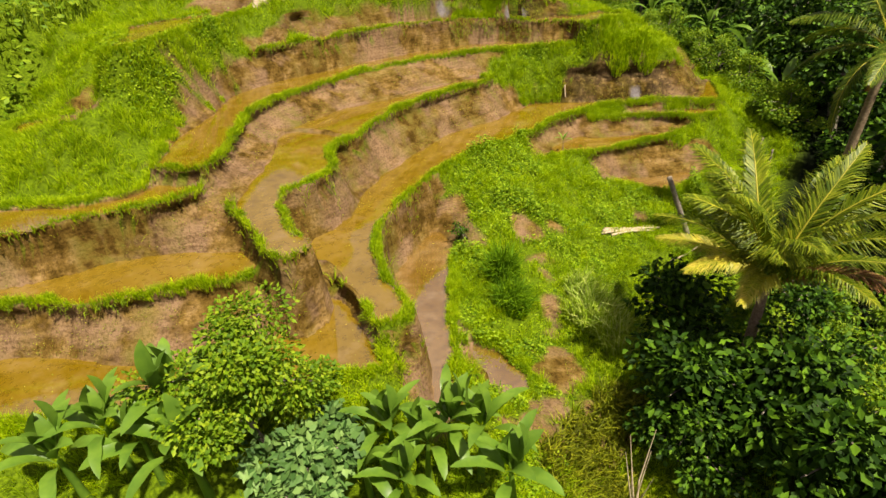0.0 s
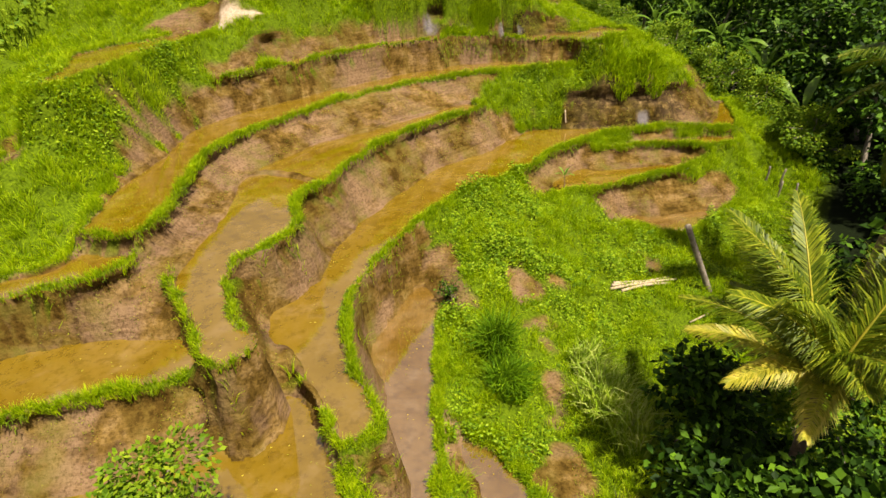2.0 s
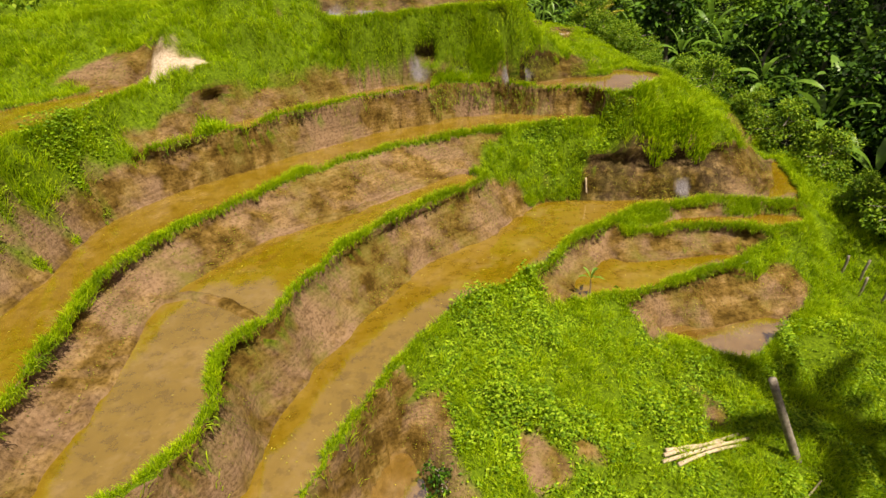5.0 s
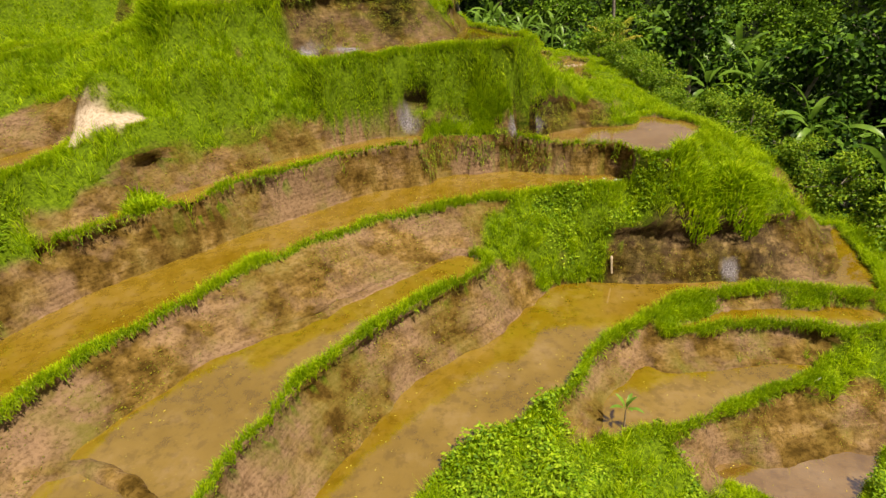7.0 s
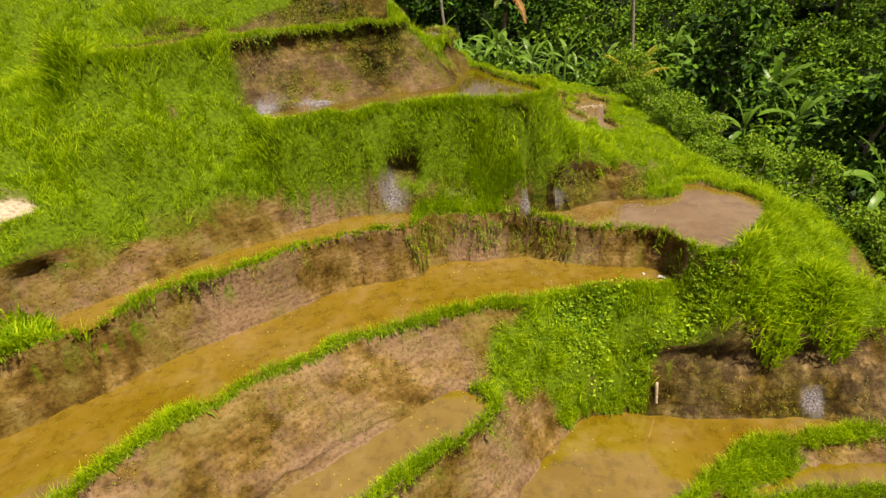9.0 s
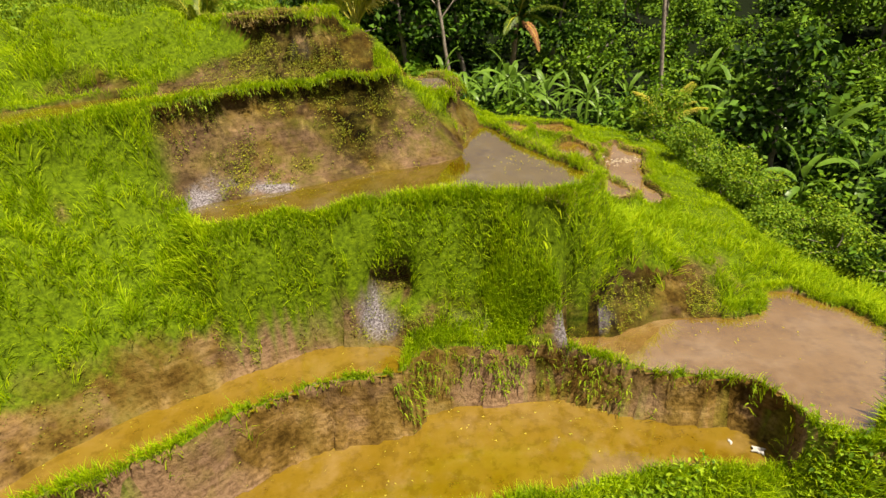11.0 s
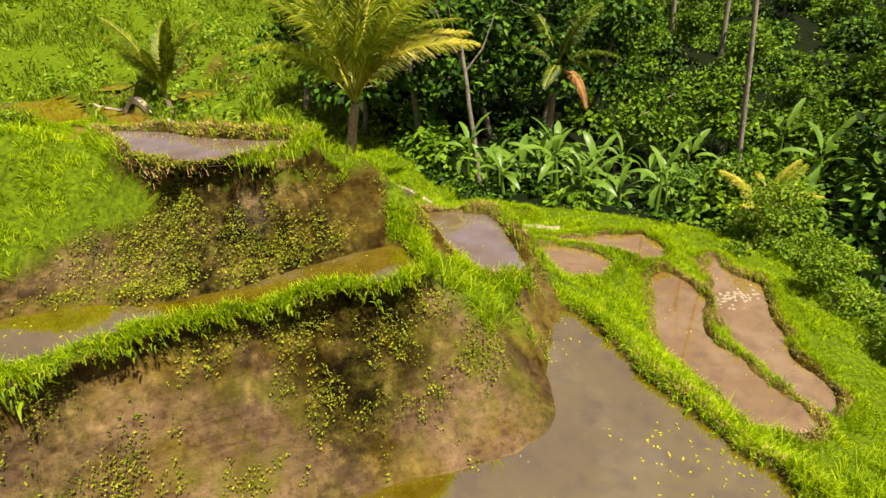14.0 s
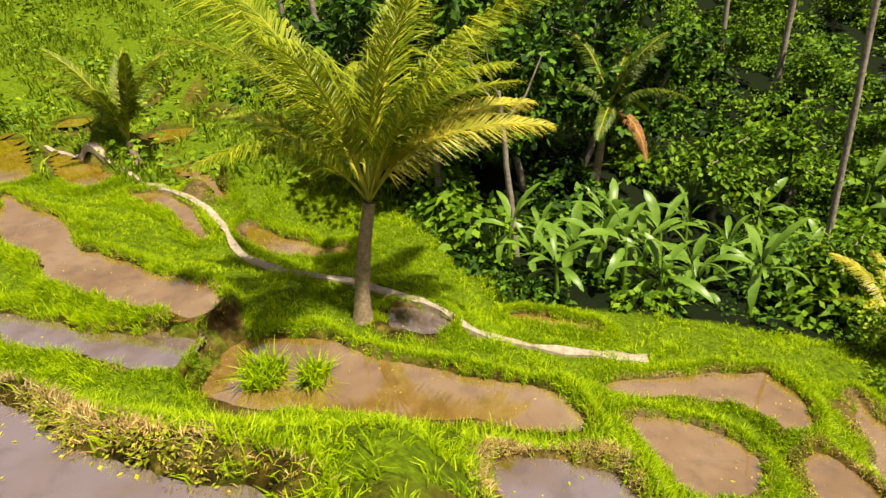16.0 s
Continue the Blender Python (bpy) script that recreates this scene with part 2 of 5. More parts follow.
PALM_YELLOW = leaf_material("yellowing_palm_leaflets", (0.28, 0.30, 0.02), (0.45, 0.42, 0.04), (0.60, 0.50, 0.08), 0.45, 0.4, 0.3)
PALM_DRY = leaf_material("dry_palm_leaflets", (0.22, 0.09, 0.03), (0.32, 0.15, 0.06), (0.42, 0.24, 0.12), 0.7, 0.2, 0.1)
BANANA = leaf_material("banana_leaves", (0.05, 0.13, 0.015), (0.12, 0.24, 0.025), (0.27, 0.40, 0.07), 0.4, 0.4, 0.35)
CASSAVA = leaf_material("cassava_leaves", (0.05, 0.12, 0.03), (0.11, 0.22, 0.06), (0.22, 0.36, 0.12), 0.55, 0.2, 0.25)
STRAW = leaf_material("dry_straw", (0.16, 0.10, 0.03), (0.34, 0.24, 0.09), (0.52, 0.42, 0.20), 0.8, 0.1, 0.1)
SCRAP = bark_material("dirty_white_plastic", (0.36, 0.34, 0.30), (0.66, 0.64, 0.60), 5)
BARK = bark_material("grey_bark", (0.08, 0.06, 0.045), (0.30, 0.26, 0.21), 6)
PALM_BARK = bark_material("palm_bark", (0.10, 0.065, 0.035), (0.32, 0.24, 0.15), 9)
WALL_WEED = leaf_material("wall_weed_leaves", (0.07, 0.085, 0.004), (0.16, 0.19, 0.008), (0.34, 0.36, 0.02), 0.6, 0.2, 0.25)
SCRUB = leaf_material("scrub_leaves", (0.07, 0.15, 0.006), (0.15, 0.27, 0.008), (0.28, 0.38, 0.02), 0.6, 0.2, 0.3)
REED = leaf_material("reed_leaves", (0.22, 0.36, 0.015), (0.36, 0.50, 0.04), (0.60, 0.66, 0.22), 0.55, 0.25, 0.35)
TUFT = leaf_material("tuft_blades", (0.05, 0.12, 0.004), (0.11, 0.24, 0.006), (0.22, 0.38, 0.012), 0.6, 0.12, 0.3)
PALE_WOOD = bark_material("pale_dry_wood", (0.30, 0.22, 0.13), (0.62, 0.50, 0.36), 8)
CONCRETE = bark_material("worn_concrete", (0.16, 0.12, 0.07), (0.42, 0.36, 0.28), 7)

# ---- the terraces: outline in plan and water level of each flooded paddy ----
PADDIES = {
    "crescent": (14.05, [(7.3, 33.3), (5.1, 33.2), (2.7, 32.8), (0.3, 32.3), (-1.7, 31.5), (-3.4, 30.2), (-5.1, 28.7), (-7.9, 25.1), (-8.6, 22.8), (-8.3, 19.5), (-8.0, 16.8), (-9.5, 16.8), (-9.8, 17.4), (-10.2, 19.8), (-10.1, 22.6), (-10.2, 25.6), (-8.9, 28.2), (-6.1, 30.9), (-4.3, 32.3), (-1.4, 34.3), (2.0, 35.2), (5.4, 34.9), (7.1, 34.1)]),
    "bay": (13.05, [(2.1, 30.1), (1.0, 29.1), (-0.3, 28.1), (-1.5, 26.9), (-2.4, 25.9), (-3.1, 24.8), (-4.2, 21.8), (-5.0, 20.6), (-4.6, 18.4), (-5.0, 17.1), (-5.8, 16.3), (-5.4, 14.6), (-4.8, 13.5), (-4.2, 12.9), (-4.2, 12.4), (-4.5, 12.1), (-5.2, 12.9), (-6.3, 14.5), (-6.9, 15.5), (-7.0, 17.3), (-7.0, 19.8), (-7.2, 22.7), (-5.5, 25.9), (-4.2, 26.7), (-2.8, 27.6), (-1.7, 28.5), (-0.4, 29.6), (1.0, 30.7)]),
    "long": (11.25, [(14.6, 30.1), (13.3, 30.2), (10.7, 30.5), (8.3, 30.3), (7.1, 29.5), (5.6, 28.5), (4.5, 27.4), (3.7, 26.4), (2.5, 25.4), (1.2, 24.6), (0.2, 23.7), (-1.7, 20.6), (-2.3, 18.8), (-2.9, 17.2), (-2.9, 16.1), (-2.6, 14.2), (-2.0, 13.0), (-1.6, 12.2), (-1.8, 11.6), (-2.1, 11.5), (-2.6, 12.3), (-3.3, 13.4), (-4.3, 14.8), (-5.0, 15.5), (-5.0, 16.3), (-4.3, 17.4), (-3.9, 18.3), (-3.7, 20.1), (-2.9, 22.4), (-0.7, 26.3), (0.5, 27.5), (2.2, 28.9), (3.3, 30.2), (4.8, 31.4), (6.4, 31.4), (8.6, 31.1), (10.4, 30.9), (12.8, 30.6), (13.9, 31.2), (15.8, 34.4)]),
    "sliver": (10.90, [(7.5, 29.0), (9.9, 29.8), (11.7, 29.7), (13.3, 29.5), (14.2, 29.2), (13.7, 28.6), (12.3, 28.7), (11.0, 29.1), (9.3, 29.1)]),
    "nook": (10.30, [(4.7, 25.6), (5.1, 27.0), (6.5, 28.0), (7.2, 27.7), (9.1, 27.9), (11.1, 27.8), (11.1, 27.5), (9.1, 26.7), (6.8, 25.9), (5.3, 25.5)]),
    "sill": (8.90, [(7.8, 25.5), (9.9, 25.5), (12.9, 25.9), (12.2, 25.4), (10.2, 23.8), (9.1, 24.0)]),
    "west_upper": (13.50, [(-8.4, 16.7), (-8.4, 15.5), (-9.8, 14.9), (-11.2, 14.4), (-12.3, 13.7), (-17.0, 12.6), (-18.5, 14.6), (-13.4, 15.2), (-11.7, 15.2), (-10.3, 15.7), (-9.6, 16.9), (-9.2, 17.3)]),
    "west_middle": (12.00, [(-13.1, 13.8), (-11.6, 14.1), (-10.1, 14.4), (-8.5, 14.6), (-6.8, 14.6), (-6.3, 14.4), (-5.3, 13.4), (-6.2, 12.9), (-7.6, 12.7), (-9.0, 12.3), (-10.0, 12.0), (-11.0, 12.2), (-12.0, 12.3), (-17.0, 11.4), (-18.0, 13.2)]),
    "west_lower": (10.70, [(-12.0, 11.5), (-8.5, 11.0), (-5.5, 11.8), (-4.5, 13.0), (-4.1, 13.7), (-3.4, 13.3), (-2.5, 11.4), (-2.1, 10.6), (-2.9, 10.3), (-3.8, 10.0), (-5.4, 9.6), (-7.8, 9.2), (-10.5, 9.3), (-14.5, 8.6), (-16.5, 10.8)]),
    "gully": (9.00, [(-1.0, 20.8), (-0.3, 19.3), (-0.6, 17.0), (-0.5, 14.5), (-0.4, 12.2), (-0.1, 10.8), (-0.0, 10.2), (-0.7, 10.6), (-1.0, 11.2), (-1.1, 12.3), (-1.9, 13.5), (-1.8, 14.9), (-2.4, 16.5), (-3.1, 18.4), (-2.7, 19.6)]),
    "pocket": (8.30, [(0.1, 14.2), (1.1, 13.6), (1.7, 12.8), (1.8, 11.9), (1.1, 11.7), (0.4, 12.9)]),
    "high_west": (17.10, [(-12.3, 20.5), (-11.7, 21.6), (-11.5, 23.8), (-11.2, 27.3), (-10.7, 30.2), (-10.5, 31.4), (-11.2, 32.4), (-12.7, 30.9), (-14.4, 29.4), (-14.9, 27.0), (-13.8, 25.0), (-13.0, 22.5)]),
    "west_scrap": (14.40, [(-16.3, 19.8), (-15.1, 20.5), (-13.3, 20.8), (-14.3, 23.2), (-15.8, 22.4), (-17.6, 21.7)]),
    "ribbon": (15.60, [(-9.2, 28.7), (-8.1, 29.6), (-6.8, 30.4), (-5.7, 31.8), (-4.1, 32.7), (-1.8, 34.3), (0.0, 34.7), (-0.0, 35.5), (-1.9, 35.4), (-3.1, 34.7), (-4.7, 33.7), (-6.2, 32.3), (-7.3, 31.3), (-8.4, 30.3), (-9.2, 29.2)]),
    "shoulder": (15.15, [(3.8, 35.9), (5.0, 36.1), (6.5, 36.6), (8.4, 36.6), (9.0, 37.4), (10.0, 36.9), (10.5, 35.6), (8.6, 32.9), (7.9, 33.0), (7.5, 33.8), (6.8, 34.5), (5.3, 34.9), (3.9, 35.6)]),
    "broad": (18.46, [(-4.1, 36.8), (-3.1, 37.3), (-1.8, 37.8), (-0.5, 38.4), (0.6, 38.7), (1.6, 39.3), (1.9, 40.8), (2.4, 41.9), (3.0, 40.7), (3.3, 39.8), (3.9, 38.3), (4.5, 37.3), (3.7, 36.6), (3.1, 36.5), (1.8, 36.7), (0.6, 36.6), (-0.4, 36.6), (-1.1, 36.3), (-1.9, 36.1), (-2.6, 35.8), (-3.5, 35.7)]),
    "ledge": (20.40, [(-6.9, 39.1), (-5.8, 39.3), (-4.6, 39.6), (-4.0, 39.7), (-3.1, 39.8), (-2.6, 39.9), (-2.0, 40.1), (-1.4, 40.4), (-0.9, 40.6), (-0.5, 41.0), (-0.2, 40.8), (0.1, 40.2), (-0.4, 39.9), (-0.9, 39.9), (-1.6, 39.7), (-2.2, 39.5), (-2.7, 39.3), (-3.1, 39.0), (-3.5, 38.8), (-3.9, 38.5), (-4.9, 37.9), (-5.5, 37.3), (-8.0, 35.8), (-9.5, 37.6)]),
    "step": (19.60, [(-0.1, 43.8), (1.3, 43.6), (1.5, 42.7), (1.6, 41.6), (1.4, 41.3), (0.9, 41.4), (0.5, 41.8), (0.2, 42.7)]),
    "crown": (21.75, [(-5.2, 43.1), (-4.4, 42.9), (-3.3, 42.4), (-2.4, 42.1), (-1.8, 41.9), (-1.8, 41.5), (-1.9, 41.2), (-2.2, 41.0), (-2.7, 40.9), (-3.1, 40.8), (-3.5, 41.2), (-3.9, 41.6)]),
    "hollow": (18.40, [(-5.1, 46.8), (-5.0, 47.6), (-4.7, 48.2), (-3.7, 48.2), (-2.5, 47.8), (-1.2, 47.1), (-0.0, 46.7), (1.3, 46.2), (1.4, 45.3), (0.2, 45.6), (-1.5, 45.8), (-3.9, 46.3)]),
    "back_west": (18.90, [(-9.8, 48.9), (-8.3, 48.4), (-7.0, 48.0), (-5.3, 47.7), (-5.2, 47.1), (-5.6, 46.7), (-7.8, 47.5), (-9.2, 48.0)]),
    "far_west": (19.20, [(-14.2, 55.4), (-12.6, 54.3), (-10.9, 53.0), (-9.1, 51.1), (-7.2, 50.0), (-5.2, 48.7), (-5.4, 47.9), (-7.3, 48.7), (-9.0, 49.6), (-10.3, 51.0), (-11.7, 51.8)]),
    "east_patch": (17.30, [(2.5, 46.7), (3.4, 46.5), (4.2, 46.0), (4.0, 45.0), (3.0, 45.0), (2.8, 45.6)]),
    "east_upper": (16.45, [(5.6, 46.2), (6.2, 46.3), (6.4, 45.0), (6.0, 43.6), (6.3, 42.4), (6.5, 41.5), (6.5, 40.9), (5.6, 41.0), (5.3, 41.9), (4.9, 42.7), (5.0, 44.2)]),
    "east_lower": (15.60, [(8.4, 48.7), (8.5, 47.5), (8.9, 46.9), (8.7, 46.0), (8.1, 44.0), (8.2, 42.6), (7.7, 41.9), (7.3, 42.7), (7.0, 44.1), (7.1, 45.2), (7.4, 46.6)]),
    "ravine": (11.50, [(16.9, 51.8), (18.3, 51.4), (18.0, 48.9), (16.9, 47.3), (16.4, 49.1)]),
    "north_west": (19.40, [(-14.0, 35.1), (-13.1, 36.4), (-12.0, 37.5), (-13.1, 39.2), (-14.6, 37.7), (-15.2, 36.7)]),
    "far_a": (18.60, [(-18.0, 62.9), (-16.4, 62.1), (-12.6, 58.6), (-12.2, 57.4), (-12.8, 57.0), (-14.1, 58.0), (-15.7, 59.8)]),
    "far_f": (18.60, [(-13.7, 63.7), (-13.0, 66.0), (-11.9, 65.0), (-11.7, 62.7), (-12.0, 61.6)]),
    "far_g": (19.00, [(-19.2, 66.2), (-17.8, 66.7), (-16.4, 65.3), (-16.8, 64.4), (-18.4, 64.6)]),
    "far_b": (18.30, [(-11.4, 57.1), (-9.9, 56.9), (-8.2, 55.0), (-7.1, 52.9), (-8.1, 53.8), (-9.1, 55.1)]),
    "far_c": (17.20, [(-7.2, 56.3), (-5.9, 55.4), (-4.6, 54.5), (-3.6, 54.4), (-3.3, 53.8), (-4.5, 53.7), (-5.8, 54.2), (-6.8, 55.2)]),
    "far_d": (18.00, [(-12.6, 61.9), (-10.6, 60.5), (-8.7, 58.3), (-8.0, 56.8), (-10.0, 59.1)]),
    "far_e": (18.90, [(-20.9, 64.7), (-19.3, 63.8), (-16.0, 59.5), (-14.9, 57.5), (-16.7, 57.6), (-22.8, 63.1)]),
    "channel_pool": (17.90, [(-1.9, 49.8), (-1.0, 49.7), (-0.5, 49.0), (-1.0, 48.7), (-1.9, 49.0)]),
    "east_arm": (16.60, [(2.7, 48.3), (4.7, 48.4), (6.0, 48.5), (6.3, 47.9), (6.2, 46.9), (5.7, 46.7), (5.3, 47.5), (4.3, 47.8), (2.8, 48.0)]),
    "edge_pool": (16.60, [(0.8, 51.0), (1.9, 50.9), (3.0, 50.2), (2.2, 50.4)]),
}
# bare mud above each paddy's water line: how far from it and how high over it the wall stays bare
BARE = {name: (1.6, 1.3) for name in PADDIES}
BARE.update(crescent=(2.2, 1.5), bay=(2.8, 4.0), long=(2.8, 1.55), west_upper=(1.6, 1.5), west_middle=(2.2, 4.0), west_lower=(2.3, 4.0), ribbon=(1.1, 0.85), broad=(2.6, 2.2), ledge=(1.3, 1.2),
            shoulder=(1.4, 0.85), crown=(0.3, 0.3), step=(0.3, 0.3), hollow=(0.25, 0.3), back_west=(0.25, 0.3), far_west=(0.25, 0.3), east_patch=(0.2, 0.3), east_upper=(0.3, 0.4), east_lower=(0.3, 0.4),
            ravine=(0.4, 0.5), sliver=(0.8, 0.9), nook=(1.4, 1.1), sill=(1.5, 1.5), pocket=(0.6, 0.5), gully=(1.2, 1.4), far_a=(0.4, 0.4), far_b=(0.4, 0.5), far_c=(0.3, 0.3), far_d=(0.4, 0.3), far_e=(0.4, 0.3), far_f=(0.4, 0.3), far_g=(0.3, 0.3), edge_pool=(0.2, 0.2), channel_pool=(0.4, 0.3), east_arm=(0.2, 0.3))
# grassy ridges that carry a rim on beyond its paddy: places along it, height at both ends, half width
RIDGES = [
    ([(0.2, 34.9), (1.1, 35.2), (2.3, 35.6), (3.5, 35.2), (4.4, 34.9)], 15.75, 15.4, 0.32),
    ([(-7.2, 23.0), (-6.6, 23.1), (-5.5, 22.6), (-4.4, 21.8)], 13.18, 13.12, 0.1),
]
# trodden or scraped earth: middle, radius
SCRAPES = [(2.9, 19.6, 0.9), (3.0, 18.3, 0.6), (3.1, 17.2, 0.5), (3.1, 15.9, 0.5), (3.0, 14.6, 0.55), (2.9, 13.4, 0.85), (2.8, 12.4, 1.0), (2.3, 11.2, 1.0), (1.7, 10.3, 0.9), (8.0, 21.8, 0.5), (8.1, 22.6, 0.5), (3.9, 20.3, 0.5), (3.6, 10.8, 0.9),
           (-10.8, 23.0, 0.5), (-9.0, 57.0, 0.7), (-13.5, 67.6, 1.3), (-15.0, 69.6, 1.5), (-11.6, 66.6, 1.0), (-7.0, 63.0, 0.7), (-5.2, 43.5, 0.4), (-4.5, 43.3, 0.35), (-3.8, 43.0, 0.35), (-3.1, 42.75, 0.35), (-2.4, 42.45, 0.3), (-0.1, 44.1, 0.25), (0.4, 44.1, 0.25), (0.9, 44.05, 0.25), (1.4, 43.9, 0.25), (2.7, 41.8, 0.2), (3.3, 40.7, 0.2), (3.7, 39.7, 0.2), (4.3, 38.5, 0.22)]
# grass that has crept back over bare walls: middle, radius
OVERGROWN = [(-11.6, 22.4, 0.85), (-11.6, 24.8, 0.85), (-11.6, 27.2, 0.85), (-11.2, 29.2, 0.85), (-11.5, 20.4, 0.85), (1.1, 41.0, 0.45), (0.6, 40.6, 0.4), (-12.4, 35.5, 1.6), (-11.4, 34.7, 0.9), (-5.6, 36.6, 1.1), (-7.2, 35.9, 1.5), (-5.0, 36.0, 0.7), (-11.4, 19.0, 1.2), (-12.6, 18.0, 1.2), (-13.5, 17.0, 0.9), (-9.0, 33.6, 0.8), (-7.6, 33.6, 1.0), (-12.1, 20.5, 1.1), (-12.0, 23.0, 1.15), (-11.9, 26.0, 1.15), (-11.2, 28.8, 0.9), (-10.3, 30.6, 0.9), (4.0, 32.0, 0.9), (5.5, 32.2, 0.9), (2.8, 31.6, 0.5)]
SANDS = [(-9.6, 32.0, 17.8, 0.8), (-8.9, 32.2, 17.9, 0.65), (-10.1, 31.7, 17.4, 0.5), (1.6, 35.5, 16.4, 0.6), (7.7, 46.2, 15.6, 0.5)]
ROCKS = [(-3.7, 36.9, 18.8, 0.75), (-2.7, 37.4, 18.8, 0.5), (-0.25, 35.5, 16.2, 0.5), (3.6, 35.9, 15.7, 0.5), (4.5, 36.1, 15.6, 0.4), (10.2, 31.5, 11.5, 0.5), (-2.2, 40.8, 20.9, 0.35)]
# paddies whose low rims are trodden and strewn with straw
LIPPED = ("crown", "step", "broad", "east_upper", "east_lower")
# hollows washed into the banks: middle, radius, depth
HOLLOWS = [(-9.3, 30.9, 0.3, 0.5), (8.4, 22.9, 0.5, 0.5), (-5.6, 27.3, 0.2, 0.25)]
# caves under the banks: middle, radius along and across, height and half height, depth
CAVES = [(-5.1, 27.55, 0.3, 0.4, 13.75, 0.14, 0.3), (0.0, 35.9, 0.42, 0.9, 16.75, 0.38, 0.6), (3.75, 36.7, 0.16, 0.8, 17.45, 0.35, 0.5), (9.6, 31.9, 3.6, 0.9, 12.55, 0.35, 0.45), (5.6, 36.7, 1.6, 0.9, 15.75, 0.16, 0.35), (-8.0, 31.4, 0.5, 0.7, 16.5, 0.3, 0.45), (8.0, 23.1, 0.7, 0.6, 9.3, 0.3, 0.4)]
# heights of the open ground between and around the paddies
KNOLLS = {
    "lower_path": [(3.0, 14.8, 8.0), (4.5, 17.5, 8.3), (2.2, 17.5, 9.1), (0.6, 19.6, 10.0), (2.2, 22.4, 10.6), (4.2, 24.2, 10.2), (5.6, 21.5, 8.8)],
    "log_slope": [(8.6, 20.6, 8.3), (7.0, 22.6, 8.6), (6.3, 16.5, 7.4), (9.6, 17.0, 6.6), (11.5, 23.0, 7.8), (14.5, 26.5, 8.4), (15.6, 27.2, 8.5), (15.4, 28.4, 9.0), (16.4, 30.5, 9.8)],
    "foot": [(13.5, 13.0, 5.2), (4.0, 9.0, 6.6), (-2.5, 7.5, 7.6), (-9.0, 6.0, 8.4), (0.0, -6.0, 5.0), (20.0, 5.0, 4.5), (-14.0, 2.0, 8.5), (14.0, 20.0, 6.0)],
    "ravine": [(20.0, 34.0, 8.5), (22.0, 42.0, 9.0), (18.0, 44.0, 10.2), (13.5, 37.0, 13.2), (12.8, 42.0, 12.8), (13.0, 47.0, 12.8), (17.0, 55.0, 12.0), (12.0, 55.0, 13.5), (8.0, 55.5, 14.6), (4.0, 55.0, 15.6)],
    "far_woods": [(16.0, 62.0, 13.5), (25.0, 60.0, 13.0), (5.0, 63.0, 17.0), (18.0, 72.0, 18.0), (30.0, 72.0, 18.0), (-2.0, 66.0, 19.0), (30.0, 42.0, 12.0), (30.0, 22.0, 9.0), (42.0, 52.0, 19.0)],
    "hills": [(0.0, 95.0, 27.0), (22.0, 98.0, 27.0), (-30.0, 88.0, 28.0), (48.0, 84.0, 27.0), (60.0, 30.0, 22.0), (-60.0, 40.0, 29.0), (0.0, 140.0, 31.0), (-50.0, 120.0, 32.0), (60.0, 120.0, 31.0)],
    "west_slope": [(-8.5, 58.0, 20.5), (-14.0, 61.0, 22.0), (-20.0, 64.0, 24.0), (-22.0, 50.0, 23.5), (-21.0, 36.0, 20.5), (-22.0, 24.0, 18.0), (-22.0, 14.0, 15.0), (-18.0, 6.0, 11.5), (-16.0, 44.0, 22.0), (-12.0, 47.5, 20.5)],
    "green_banks": [(-1.0, 41.9, 21.9), (-1.1, 42.8, 21.5), (-0.4, 41.6, 21.4), (-11.9, 23.5, 15.6), (-11.2, 27.5, 16.4), (-11.5, 25.7, 16.6), (-8.9, 29.9, 16.8), (-9.3, 30.5, 17.45), (-8.6, 31.0, 17.5), (-8.3, 31.8, 18.0), (-9.1, 31.8, 18.1), (-7.8, 32.4, 17.9), (-9.9, 33.2, 19.2), (-11.3, 32.3, 18.8), (-6.6, 34.6, 19.2), (-9.8, 34.8, 19.6), (-5.4, 36.6, 19.4), (-8.5, 41.5, 22.4), (-6.2, 42.0, 22.3), (-11.0, 40.0, 21.6)],
    "ribbon_end": [(1.0, 34.7, 16.1), (1.9, 35.2, 16.3), (2.9, 35.1, 16.0), (2.6, 34.4, 15.6), (0.4, 35.6, 16.7), (-2.4, 35.3, 17.2), (-4.6, 34.6, 17.6), (3.6, 36.6, 17.4), (5.4, 37.2, 17.2)],
    "mound": [(8.6, 32.4, 14.9), (10.6, 32.6, 14.6), (12.4, 33.0, 13.9), (13.6, 33.6, 12.6), (4.6, 32.2, 13.3), (6.6, 32.2, 13.8)],
}


def smooth_outline(points, step=0.22):
    """A closed rounded line through the plan points, evenly spaced."""
    p = np.array(points, float)
    a, b, c, d = np.roll(p, 1, 0), p, np.roll(p, -1, 0), np.roll(p, -2, 0)
    u = np.linspace(0, 1, 12, endpoint=False)[None, :, None]
    q = 0.5 * (2 * b[:, None] + (c - a)[:, None] * u + (2 * a - 5 * b + 4 * c - d)[:, None] * u**2 + (3 * b - a - 3 * c + d)[:, None] * u**3)
    q = q.reshape(-1, 2)
    q = np.vstack([q, q[:1]])
    run = np.r_[0, np.cumsum(np.hypot(*np.diff(q, axis=0).T))]
    s = np.linspace(0, run[-1], max(12, int(run[-1] / step)), endpoint=False)
    return np.stack([np.interp(s, run, q[:, 0]), np.interp(s, run, q[:, 1])], 1)


